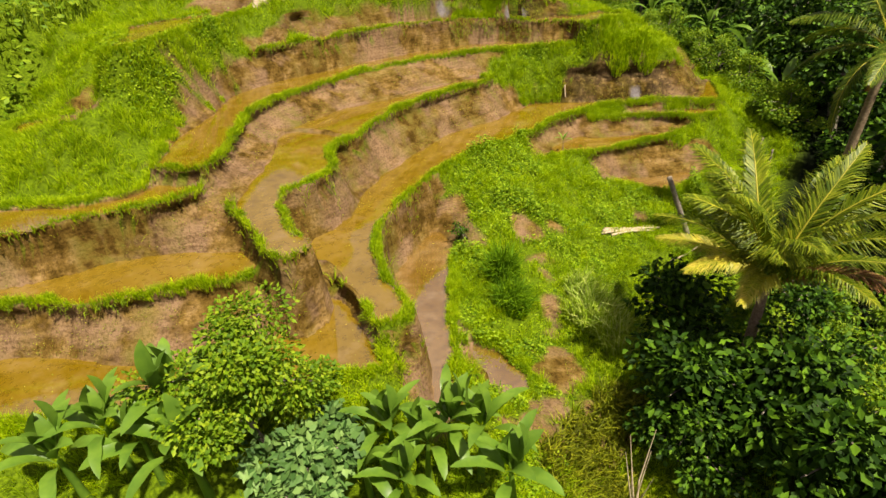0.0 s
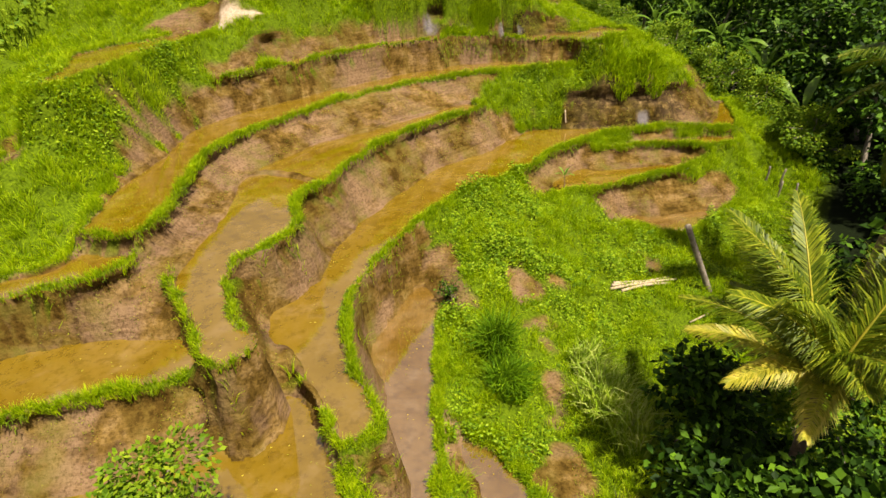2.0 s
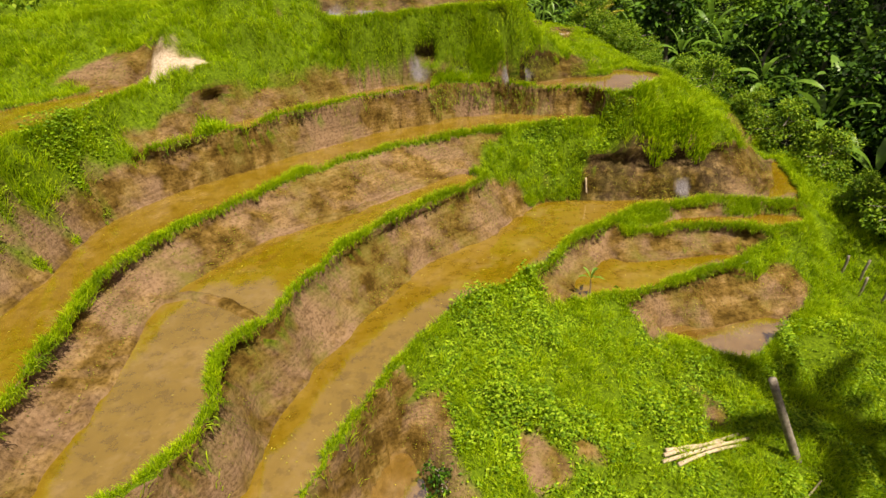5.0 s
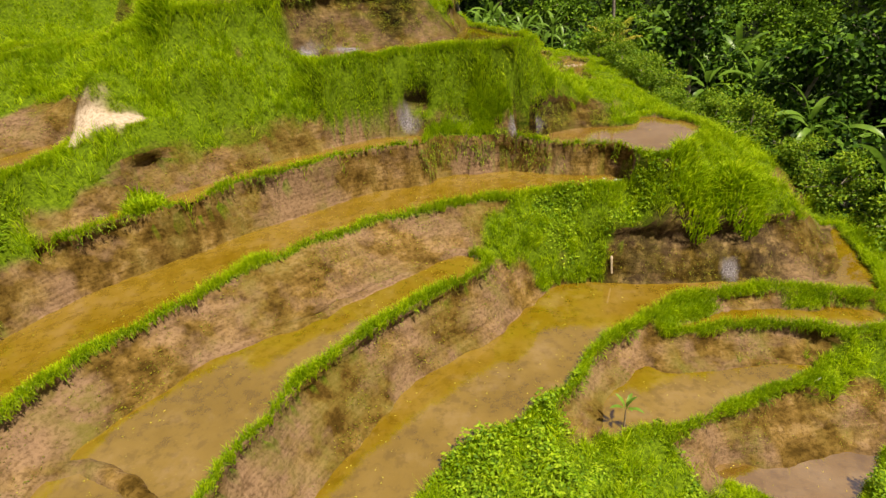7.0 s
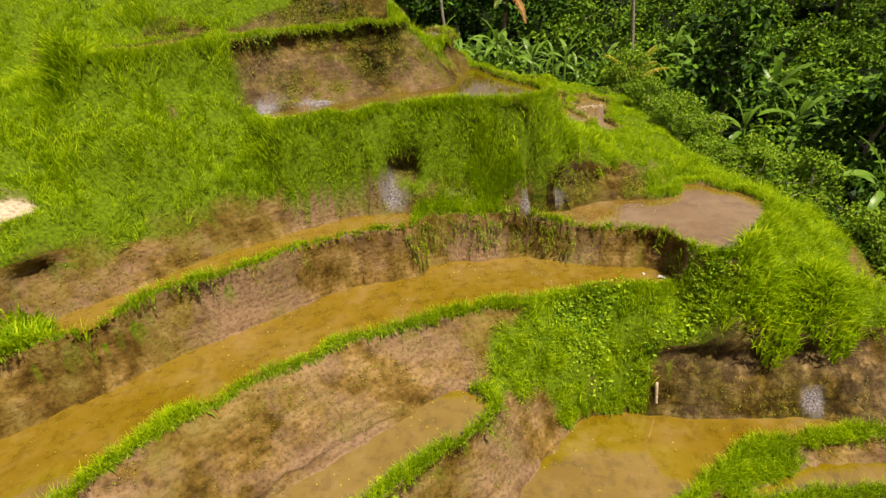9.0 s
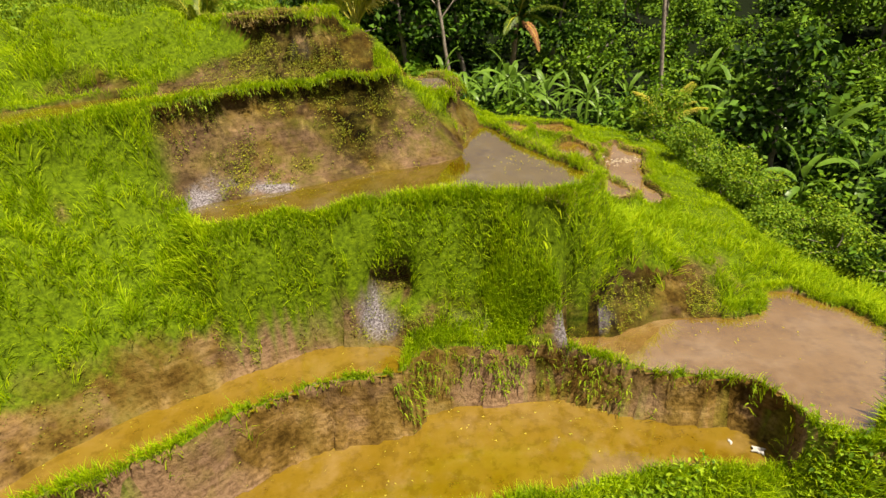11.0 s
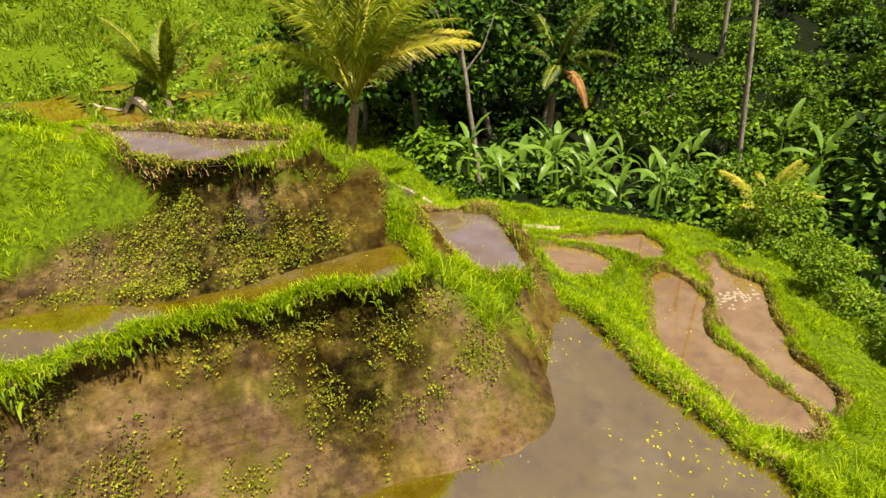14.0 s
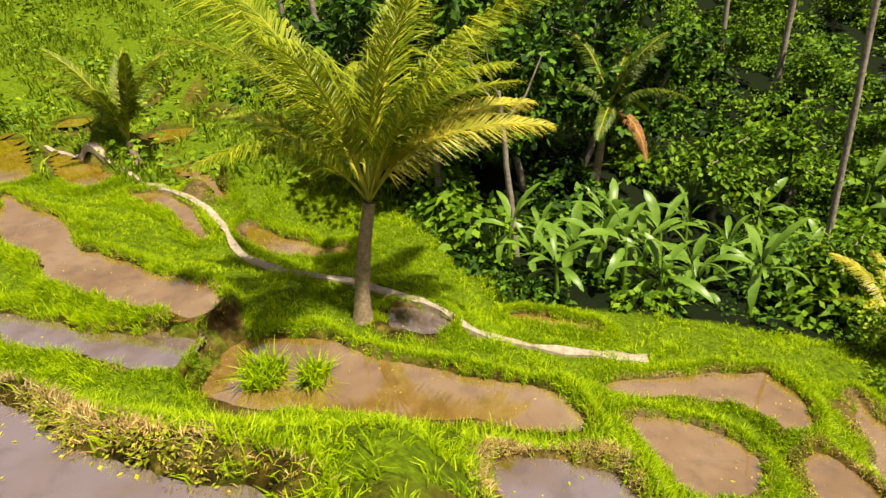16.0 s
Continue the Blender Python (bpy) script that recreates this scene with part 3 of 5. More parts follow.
def signed_distance(x, y, line):
    """Metres from the outline, less than nothing inside it."""
    a, b = line, np.roll(line, -1, 0)
    best, inside = np.full(x.shape, 1e9), np.zeros(x.shape, bool)
    for (ax, ay), (bx, by) in zip(a, b):
        dx, dy = bx - ax, by - ay
        t = np.clip(((x - ax) * dx + (y - ay) * dy) / (dx * dx + dy * dy + 1e-12), 0, 1)
        best = np.minimum(best, (x - ax - t * dx) ** 2 + (y - ay - t * dy) ** 2)
        if ay != by:
            inside ^= ((ay > y) != (by > y)) & (x < (bx - ax) * (y - ay) / (by - ay) + ax)
    return np.sqrt(best) * np.where(inside, -1, 1)


LINES = {name: smooth_outline(points) for name, (level, points) in PADDIES.items()}
ORDER = sorted(PADDIES, key=lambda n: PADDIES[n][0])


def open_ground(x, y, near):
    """The lie of the land without rims and water: it runs evenly from edge to edge and over the knolls."""
    total, weight = np.zeros(x.shape), np.zeros(x.shape)
    for px, py, pz in [k for some in KNOLLS.values() for k in some]:
        w = 1 / ((x - px) ** 2 + (y - py) ** 2 + 0.3) ** 1.5
        total += w * pz
        weight += w
    for name, d in near.items():
        w = np.maximum(1 / np.maximum(d, 0.04) ** 1.05 - 1 / 4.8**1.05, 0)
        total += w * (PADDIES[name][0] - 0.12)
        weight += w
    return total / weight


def line_distance(x, y, points):
    """Metres from an open line, and how far along it, from 0 to 1."""
    best, along = np.full(x.shape, 1e9), np.zeros(x.shape)
    for k, ((ax, ay), (bx, by)) in enumerate(zip(points[:-1], points[1:])):
        t = np.clip(((x - ax) * (bx - ax) + (y - ay) * (by - ay)) / ((bx - ax) ** 2 + (by - ay) ** 2), 0, 1)
        d = np.hypot(x - ax - t * (bx - ax), y - ay - t * (by - ay))
        along = np.where(d < best, (k + t) / (len(points) - 1), along)
        best = np.minimum(best, d)
    return best, along


def axis_steps(near, far, step, limit):
    """Even steps from near to far, then ever wider ones out to the limit on both sides."""
    core = list(np.arange(near, far + step / 2, step))
    out, d, low, high = [], step, near, far
    left, right = [], []
    while high < limit:
        d *= 1.22
        high, low = high + d, low - d
        right.append(high), left.append(low)
    return np.array(left[::-1] + core + right)


gx, gy = axis_steps(-18.5, 19.0, 0.1, 700), axis_steps(7.5, 58.0, 0.1, 700)
GX, GY = np.meshgrid(gx, gy)


def grid_value(field, x, y):
    """The value of a field of the ground at places in plan."""
    x, y = np.atleast_1d(np.asarray(x, float)), np.atleast_1d(np.asarray(y, float))
    i, j = np.clip(np.searchsorted(gx, x) - 1, 0, len(gx) - 2), np.clip(np.searchsorted(gy, y) - 1, 0, len(gy) - 2)
    u, v = np.clip((x - gx[i]) / (gx[i + 1] - gx[i]), 0, 1), np.clip((y - gy[j]) / (gy[j + 1] - gy[j]), 0, 1)
    return (field[j, i] * (1 - u) + field[j, i + 1] * u) * (1 - v) + (field[j + 1, i] * (1 - u) + field[j + 1, i + 1] * u) * v


def lay_land(x, y):
    """Heights, bareness and wet beds of the whole ground."""
    wild = np.clip((np.hypot(x - 0, (y - 30) * 0.6) - 18) / 20, 0, 1)
    wobble = 0.12 * fbm(x, y, 0.9, 5)
    lumps = 0.3 * fbm(x, y, 1.3, 6)
    near = {}
    for name in ORDER:
        line = LINES[name]
        (x0, y0), (x1, y1) = line.min(0) - 5, line.max(0) + 5
        box = (x > x0) & (x < x1) & (y > y0) & (y < y1)
        d = np.full(x.shape, 9.0)
        d[box] = signed_distance(x[box], y[box], line) + wobble[box]
        d += lumps * np.clip(d - 0.5, 0, 0.8) * (d < 4)
        near[name] = d
    h = open_ground(x, y, near)
    h += (0.06 * fbm(x, y, 1.6, 3) + wild * 0.9 * fbm(x, y, 9, 9)) * np.clip(np.min(np.stack(list(near.values())), 0) / 1.0, 0.3, 1)
    # grassy rims, undercut below
    for name in ORDER:
        level, d = PADDIES[name][0], near[name]
        rim = level + 0.15 + 0.05 * fbm(x, y, 0.7, 21)
        bank = rim - 4.8 * np.maximum(d - 0.26 - 0.08 * fbm(x, y, 0.8, 22), 0)
        h = np.maximum(h, np.where((d > -0.2) & (d < 1.5), bank, -99))
    for points, start, end, half in RIDGES[:1]:
        d, t = line_distance(x, y, points)
        h = np.maximum(h, start + (end - start) * t - 4.0 * np.maximum(d - half, 0) * (d < 1.5) - 99 * (d >= 1.5))
    for px, py, r, deep in HOLLOWS:
        h -= deep * np.exp(-(((x - px) ** 2 + (y - py) ** 2) / r**2) ** 2)
    bare = np.zeros(x.shape)
    uphill = {}
    # bare walls above each water line, on its uphill side alone
    shape = GX.shape
    for name in ORDER:
        level, d = PADDIES[name][0], near[name]
        d2 = d.reshape(shape)
        dy, dx = np.gradient(d2, gy, gx)
        size = np.hypot(dx, dy) + 1e-6
        reach = np.maximum(1.4 - d2, 0.3)
        up = grid_value(h.reshape(shape), (GX + dx / size * reach).ravel(), (GY + dy / size * reach).ravel())
        uphill[name] = np.clip((up - level - 0.36) / 0.2, 0, 1)
        far, high = BARE[name]
        ragged = fbm(x, y, 1.1, 31)
        wall = np.clip((far + 0.3 * ragged - d) / 0.25, 0, 1) * np.clip((level + high + 0.25 * ragged - h) / 0.15, 0, 1) * uphill[name] * (d > -0.3) * (h > level - 0.4)
        bare = np.maximum(bare, wall)
    for name in ORDER:
        level, d = PADDIES[name][0], near[name]
        rim = np.clip((0.19 - np.abs(d - 0.17) + 0.07 * fbm(x, y, 0.6, 61)) / 0.12, 0, 1) * (h > level - 0.05) * (h < level + 0.5) * (1 - uphill[name])
        bare = bare * (1 - rim)
    for points, start, end, half in RIDGES[:1]:
        bare *= np.clip((line_distance(x, y, points)[0] - half) / 0.15, 0, 1)
    for px, py, r in OVERGROWN:
        bare *= np.clip((np.hypot(x - px, y - py) - r * (1 + 0.4 * fbm(x, y, 0.8, 34))) / 0.3, 0, 1)
    for px, py, r in SCRAPES:
        bare = np.maximum(bare, np.clip((r * (1 + 0.5 * fbm(x, y, 0.8, 33)) - np.hypot(x - px, y - py)) / 0.25, 0, 1))
    # small cut edges round the upper paddies
    for name in ORDER:
        if PADDIES[name][0] > 15 and np.mean(LINES[name][:, 1]) > 40:
            wide = 0.13 if name in LIPPED else 0.07
            bare = np.maximum(bare, np.clip((wide + 0.05 * fbm(x, y, 0.5, 36) - np.abs(near[name] - 0.03 - wide * 0.5)) / 0.06, 0, 1) * 0.95)
    # beds
    wet = np.zeros(x.shape, bool)
    for name in ORDER:
        level, d = PADDIES[name][0], near[name]
        bed = level - 0.16 + 0.2 * np.exp(np.minimum(d, 0) / 0.10)
        higher = np.zeros(x.shape, bool)
        for other in ORDER:
            if PADDIES[other][0] > level:
                higher |= near[other] < 0.3
        inside = (d < 0.0) & ~higher
        h = np.where(inside, np.minimum(h, bed), h)
        bare = np.where(inside, 1, bare)
        wet |= inside
    for points, start, end, half in RIDGES[1:]:
        d, t = line_distance(x, y, points)
        h = np.maximum(h, start + (end - start) * t + 0.04 * fbm(x, y, 0.5, 23) - 1.0 * np.maximum(d - half, 0) - 99 * (d >= 0.6))
    return h, bare, wet, near


HEIGHT, BARENESS, WET, NEAR = lay_land(GX.ravel(), GY.ravel())
HEIGHT = HEIGHT.reshape(GX.shape)
BARENESS, WET = BARENESS.reshape(GX.shape), WET.reshape(GX.shape)


# soften the steps of the grid a little on dry ground
def blurred(field):
    out = field.copy()
    out[1:-1, 1:-1] = 0.4 * field[1:-1, 1:-1] + 0.15 * (field[:-2, 1:-1] + field[2:, 1:-1] + field[1:-1, :-2] + field[1:-1, 2:])
    return out


for turn in range(3):
    HEIGHT = np.where(WET, HEIGHT, blurred(HEIGHT))
HEIGHT = HEIGHT + 0.025 * fbm(GX, GY, 0.35, 77)


def ground_at(x, y):
    return float(grid_value(HEIGHT, x, y)[0])


def mesh_object(name, verts, faces, mat, smooth=False, parent=None):
    """One mesh object from an array of places and an array of faces with equal corner counts."""
    verts, faces = np.asarray(verts, np.float32), np.asarray(faces, np.int32)
    me = bpy.data.meshes.new(name)
    me.vertices.add(len(verts))
    me.vertices.foreach_set("co", verts.ravel())
    corners = faces.shape[1]
    me.loops.add(faces.size)
    me.loops.foreach_set("vertex_index", faces.ravel())
    me.polygons.add(len(faces))
    me.polygons.foreach_set("loop_start", np.arange(0, faces.size, corners, dtype=np.int32))
    me.polygons.foreach_set("use_smooth", np.full(len(faces), smooth))
    me.update(calc_edges=True)
    me.materials.append(mat)
    ob = new(name, me)
    if parent is not None:
        ob.parent = parent
    return ob


rows_n, cols_n = GX.shape
index = np.arange(rows_n * cols_n).reshape(rows_n, cols_n)
quads = np.stack([index[:-1, :-1], index[:-1, 1:], index[1:, 1:], index[1:, :-1]], -1).reshape(-1, 4)
# walls are hollowed out below their grassy rims
smooth_height = HEIGHT
for turn in range(6):
    smooth_height = blurred(smooth_height)
hy0, hx0 = np.gradient(smooth_height, gy, gx)
steep = np.hypot(hx0, hy0)
UNDER = np.zeros(GX.shape)
for name in ORDER:
    level, d = PADDIES[name][0], NEAR[name].reshape(GX.shape)
    deep = level + 0.06 - HEIGHT
    UNDER = np.maximum(UNDER, np.clip(deep / 0.22, 0, 1) * np.clip((0.95 - deep) / 0.6, 0, 1) * (d > 0.12) * (d < 0.9) * np.clip((steep - 0.6) / 0.8, 0, 1))
UNDER *= np.where(WET, 0, 0.36 + 0.12 * fbm(GX, GY, 1.3, 98))
earthen = BARENESS
for turn in range(4):
    earthen = blurred(earthen)
UNDER *= np.clip(earthen * 2.2 - 0.2, 0, 1)
# beds of harder and softer earth stand in and out of the tall walls
TALL = np.clip((steep - 1.0) / 1.5, 0, 1) * np.clip((GY - 34.8) / 1.0, 0, 1) * (GY < 44) * ~WET
UNDER += TALL * (0.14 * fbm(GX * 0.25, HEIGHT + 0.3 * fbm(GX, GY, 2.0, 12), 0.30, 13) + 0.14 * fbm(GX, HEIGHT * 0.5, 0.7, 15))
for px, py, rx, ry, pz, rz, deep in CAVES:
    UNDER = np.maximum(UNDER, deep * np.exp(-((((GX - px) / rx) ** 2 + ((GY - py) / ry) ** 2) ** 2) - ((HEIGHT - pz) / rz) ** 4) * np.clip(steep / 0.8, 0, 1) * ~WET)
CAVED = UNDER > 0.3
MX, MY = GX + UNDER * hx0 / (steep + 1e-6), GY + UNDER * hy0 / (steep + 1e-6)
ground = mesh_object("ground", np.stack([MX.ravel(), MY.ravel(), HEIGHT.ravel()], 1), quads, GROUND, smooth=True)
tagged(ground, "stepped hillside of bare mud walls and grassy banks", "ground", kind="structure")
def spots_field(spots, seed, rise):
    field = np.zeros(GX.shape)
    for px, py, pz, r in spots:
        far = np.sqrt((GX - px) ** 2 + (GY - py) ** 2 + rise * (HEIGHT - pz) ** 2)
        field = np.maximum(field, np.clip((r * (1 + 0.5 * fbm(GX, GY, 0.6, seed)) - far) / (0.45 * r), 0, 1))
    return field


SAND, ROCK = spots_field(SANDS, 90, 0.15) * np.clip((2.6 - steep) / 0.8, 0, 1), spots_field(ROCKS, 91, 1.2)
BARENESS = np.maximum.reduce([BARENESS, SAND, ROCK, CAVED * 1.0])
WALL = BARENESS.copy()
for turn in range(3):
    WALL = np.maximum.reduce([WALL, np.roll(WALL, 1, 0), np.roll(WALL, -1, 0), np.roll(WALL, 1, 1), np.roll(WALL, -1, 1)])
WALL *= ~((GX > -9.5) & (GX < 5.0) & (GY > 34.6) & (HEIGHT > 16.4) & (HEIGHT < 18.7) & (GY < 37.2) & (ROCK < 0.2))
for px, py, r in OVERGROWN:
    WALL *= np.clip((np.hypot(GX - px, GY - py) - r) / 0.3, 0, 1)
DAMP_SHADE = np.clip((GY - 35.3) / 0.6, 0, 1) * (GX < 9.5) * (HEIGHT > 15.0)
# the mound's wall is darkened as well, for shade under its overhanging grass
DAMP_SHADE = np.maximum(DAMP_SHADE, 0.8 * (GX > 5.0) * (GY > 30.6) * (GY < 34) * (HEIGHT < 14.5)) * np.clip(0.75 + 0.5 * fbm(GX, GY, 1.7, 52), 0.2, 1)
# where the soil colour takes on the shade of the wood
WOOD_SHADE = np.clip((GX - np.interp(GY, [6, 12, 20, 27, 32, 38, 46, 49.5, 50.6, 51.0, 51.6, 54, 58, 62, 80], [6.0, 7.5, 11.5, 16.8, 17.2, 14.5, 13.0, 11.0, 9.0, 4.0, 0.5, -1.0, -3.0, -6.0, -10])) / 1.5, 0, 1)
WEEDY = np.clip(np.where(GY > 35.5, 0.6, 0.15) + 0.5 * fbm(GX, GY, 1.1, 50, 4), 0, 0.9)
for key, field in (("bare", BARENESS), ("weedy", WEEDY), ("sand", SAND), ("rock", ROCK), ("wooded", WOOD_SHADE), ("damp_shade", DAMP_SHADE), ("wall", WALL)):
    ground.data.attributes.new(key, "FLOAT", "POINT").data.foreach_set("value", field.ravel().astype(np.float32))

# paddies whose silt colour carries reflected sky
SKY_TINTED = ("crown", "step", "back_west", "channel_pool")
SILTY = ("gully", "pocket", "sill", "shoulder", "hollow", "far_west", "east_patch", "east_upper", "east_lower", "east_arm", "far_b", "far_c", "ravine", "edge_pool")
for name in ORDER:
    level = PADDIES[name][0]
    cover = NEAR[name].reshape(GX.shape) < 0.16
    cell = cover[:-1, :-1] & cover[:-1, 1:] & cover[1:, 1:] & cover[1:, :-1]
    picked = quads.reshape(rows_n - 1, cols_n - 1, 4)[cell]
    used, picked = np.unique(picked, return_inverse=True)
    flat = np.stack([GX.ravel()[used], GY.ravel()[used], np.full(len(used), level)], 1)
    water = mesh_object("paddy_water", flat, picked.reshape(-1, 4), SKY_TINTED_WATER if name in SKY_TINTED else OLIVE_WATER if name in ("broad", "ledge") else BROWN_WATER if name in SILTY else WATER, smooth=True)
    tagged(water, "still muddy water in a rice paddy, silt tinted mauve for reflected sky" if name in SKY_TINTED else "still shallow yellow-brown muddy water in a rice paddy", "water", kind="structure")

# ---- plants ----
def part(name, verts, faces, mat, parent, label="", smooth=False):
    """One mesh under a thing or under a part."""
    ob = mesh_object(name, verts, faces, mat, smooth, parent)
    if label:
        tagged(ob, label)
    return ob


def tube(points, radii, sides=7):
    """A bent tapering tube; quads."""
    p, r = np.asarray(points, float), np.asarray(radii, float)
    t = np.gradient(p, axis=0)
    t[0], t[-1] = t[1], t[-2]
    t /= np.linalg.norm(t, axis=1)[:, None] + 1e-9
    ref = np.where(np.abs(t[:, 2:]) > 0.9, [[1.0, 0, 0]], [[0, 0, 1.0]])
    u = np.cross(t, ref)
    u /= np.linalg.norm(u, axis=1)[:, None]
    v = np.cross(t, u)
    a = np.linspace(0, 2 * np.pi, sides, endpoint=False)
    ring = p[:, None] + r[:, None, None] * (np.cos(a)[None, :, None] * u[:, None] + np.sin(a)[None, :, None] * v[:, None])
    n = np.arange(len(p) * sides).reshape(len(p), sides)
    f = np.stack([n[:-1], np.roll(n, -1, 1)[:-1], np.roll(n, -1, 1)[1:], n[1:]], -1).reshape(-1, 4)
    return ring.reshape(-1, 3), f


def join(pieces):
    """Several (places, faces) with equal corner counts as one."""
    verts, faces, at = [], [], 0
    for v, f in pieces:
        verts.append(v), faces.append(np.asarray(f) + at)
        at += len(v)
    return np.concatenate(verts), np.concatenate(faces)


def unit(v):
    return v / (np.linalg.norm(v, axis=-1, keepdims=True) + 1e-9)


def leaves(at, ahead, normal, length, width):
    """Pointed leaves folded along the midrib: two triangles each."""
    n = len(at)
    ahead = unit(ahead)
    side = unit(np.cross(ahead, normal))
    up = np.cross(side, ahead)
    l, w = np.broadcast_to(length, n)[:, None], np.broadcast_to(width, n)[:, None]
    base, tip = at, at + ahead * l - up * l * 0.1
    mid = at + ahead * l * 0.5 + up * l * 0.06
    left, right = mid + side * w - up * w * 0.25, mid - side * w - up * w * 0.25
    verts = np.stack([base, left, tip, right], 1).reshape(-1, 3)
    k = np.arange(n)[:, None] * 4
    faces = np.stack([k + [0, 1, 2], k + [0, 2, 3]], 1).reshape(-1, 3)
    return verts, faces


def blades(rng, x, y, length, width, spread=0.5, bend=0.45, lift=0.0, lean=0.0):
    """Grass blades standing on the ground: three triangles each."""
    n = len(x)
    z = grid_value(HEIGHT, x, y) - 0.02 + lift
    e = 0.2
    slope = np.stack([grid_value(HEIGHT, x - e, y) - grid_value(HEIGHT, x + e, y), grid_value(HEIGHT, x, y - e) - grid_value(HEIGHT, x, y + e)], 1) / (2 * e)
    slope *= (0.5 / np.maximum(np.hypot(*slope.T), 0.5))[:, None]
    a = rng.rand(n) * 2 * np.pi
    way = np.stack([np.cos(a), np.sin(a)], 1) * spread * rng.rand(n, 1) + slope * 0.55 + lean
    l, w = np.broadcast_to(length, n)[:, None] * (0.6 + 0.8 * rng.rand(n, 1)), np.broadcast_to(width, n)[:, None]
    base = np.stack([x, y, z], 1)
    flat = np.concatenate([way, np.zeros((n, 1))], 1)
    mid = base + l * 0.55 * unit(flat * 0.6 + [0, 0, 1.0])
    tip = mid + l * 0.5 * unit(flat * (0.6 + bend * 3 * rng.rand(n, 1)) + [0, 0, 0.55])
    b = rng.rand(n) * 2 * np.pi
    side = np.stack([np.cos(b), np.sin(b), 0 * b], 1) * w
    verts = np.stack([base - side, base + side, mid - side * 0.8, mid + side * 0.8, tip], 1).reshape(-1, 3)
    k = np.arange(n)[:, None] * 5
    return verts, np.stack([k + [0, 1, 2], k + [1, 3, 2], k + [2, 3, 4]], 1).reshape(-1, 3)


def woods_edge(y):
    """How far east the open terraces reach."""
    return np.interp(y, [6, 12, 20, 27, 32, 38, 46, 49.5, 50.6, 51.0, 51.6, 54, 58, 62, 80], [6.0, 7.5, 11.5, 16.8, 17.2, 14.5, 13.0, 11.0, 9.0, 4.0, 0.5, -1.0, -3.0, -6.0, -10])


RIM = np.min(np.stack([np.abs(NEAR[n] - 0.15) + 9 * (HEIGHT.ravel() < PADDIES[n][0] - 0.06) + 9 * (HEIGHT.ravel() > PADDIES[n][0] + 0.4) for n in ORDER]), 0).reshape(GX.shape)
RIM = np.minimum(RIM, np.maximum(line_distance(GX, GY, RIDGES[0][0])[0] - 0.2, 0))

SLOPE = np.hypot(*np.gradient(HEIGHT, gy, gx))
CELL = np.outer(np.gradient(gy), np.gradient(gx))


def scatter(rng, count, chance):
    """Places spread by surface area and by the given field of the ground."""
    p = (np.clip(chance, 0, None) * CELL * np.sqrt(1 + np.minimum(SLOPE, 4) ** 2)).ravel()
    cells = rng.choice(p.size, count, p=p / p.sum())
    j, i = np.divmod(cells, len(gx))
    step = np.gradient(gx)[i], np.gradient(gy)[j]
    return gx[i] + (rng.rand(count) - 0.5) * step[0], gy[j] + (rng.rand(count) - 0.5) * step[1]


def green_patch(x, y):
    """Where low broad-leaved weeds take over from grass."""
    a = np.clip(1.3 - np.hypot((x - 3.4) / 3.6, (y - 20.8) / 5.6), 0, 1)
    b = np.clip(1.2 - np.hypot((x - 11.5) / 3.6, (y - 21.5) / 3.6), 0, 1)
    c = np.clip(1.2 - np.hypot((x + 11.6) / 1.8, (y - 24.5) / 4.5), 0, 1) * 0.6
    d = np.clip(1.2 - np.hypot((x - 6.0) / 2.4, (y - 32.6) / 1.0), 0, 1) * 0.5
    e = np.clip(1.2 - np.hypot((x - 1.5) / 1.6, (y - 12.5) / 5), 0, 1) * 0.7
    return np.clip(np.maximum.reduce([a, b, c, d, e]) * 2, 0, 1)


rng = np.random.RandomState(11)
OPEN = (~WET) * (GX < woods_edge(GY) + 0.8) * (GX > -18.4) * (GX < 18.5) * (GY > 7.6) * (GY < 57.9) * (1 - BARENESS) * np.clip(1.6 - UNDER * 6, 0, 1) * np.where((WALL > 0.5) & (SLOPE > 1.7), 0.06, 1.0)
# short grass on the rims of the paddies
gx1, gy1 = scatter(rng, 235000, OPEN * np.clip((0.36 - RIM) / 0.15, 0, 1) * (0.55 + 0.35 * value_noise(GX, GY, 0.8, 4)))
v, f = blades(rng, gx1, gy1, (0.22 + 0.06 * value_noise(gx1, gy1, 3, 8)) * np.where(gy1 > 38.3, 0.75, 1.05), 0.0085, 0.9, 0.8)
grass = mesh_object("rim_grass", v, f, GRASS)
tagged(grass, "short bright green grass on the paddy rims", "grass", kind="stuff")
# longer grass on the open banks
tx, ty = scatter(rng, 31000, OPEN * (1 - 0.25 * green_patch(GX, GY)) * np.clip((RIM - 0.16) / 0.15, 0, 1) * np.clip(0.65 + 0.9 * fbm(GX, GY, 0.6, 14, 2), 0.2, 1.3))
per = rng.randint(6, 15, len(tx))
which = np.repeat(np.arange(len(tx)), per)
a = rng.rand(len(which)) * 6.283
out = np.stack([np.cos(a), np.sin(a)], 1)
gx2, gy2 = tx[which] + 0.09 * out[:, 0] * rng.rand(len(a)), ty[which] + 0.09 * out[:, 1] * rng.rand(len(a))
tall = (0.40 + 0.22 * value_noise(tx, ty, 0.7, 18)) * rng.uniform(0.7, 1.3, len(tx)) * np.where(ty > 40.3, 0.45, 0.95)
swing = 0.5 * rng.randn(len(tx), 2)
v, f = blades(rng, gx2, gy2, tall[which] * 0.9, 0.0095, 0.5, 1.1, lean=0.55 * out + swing[which])
bank = mesh_object("bank_grass", v, f, GRASS)
tagged(bank, "long leaning green grass on the terrace banks", "grass", kind="stuff")
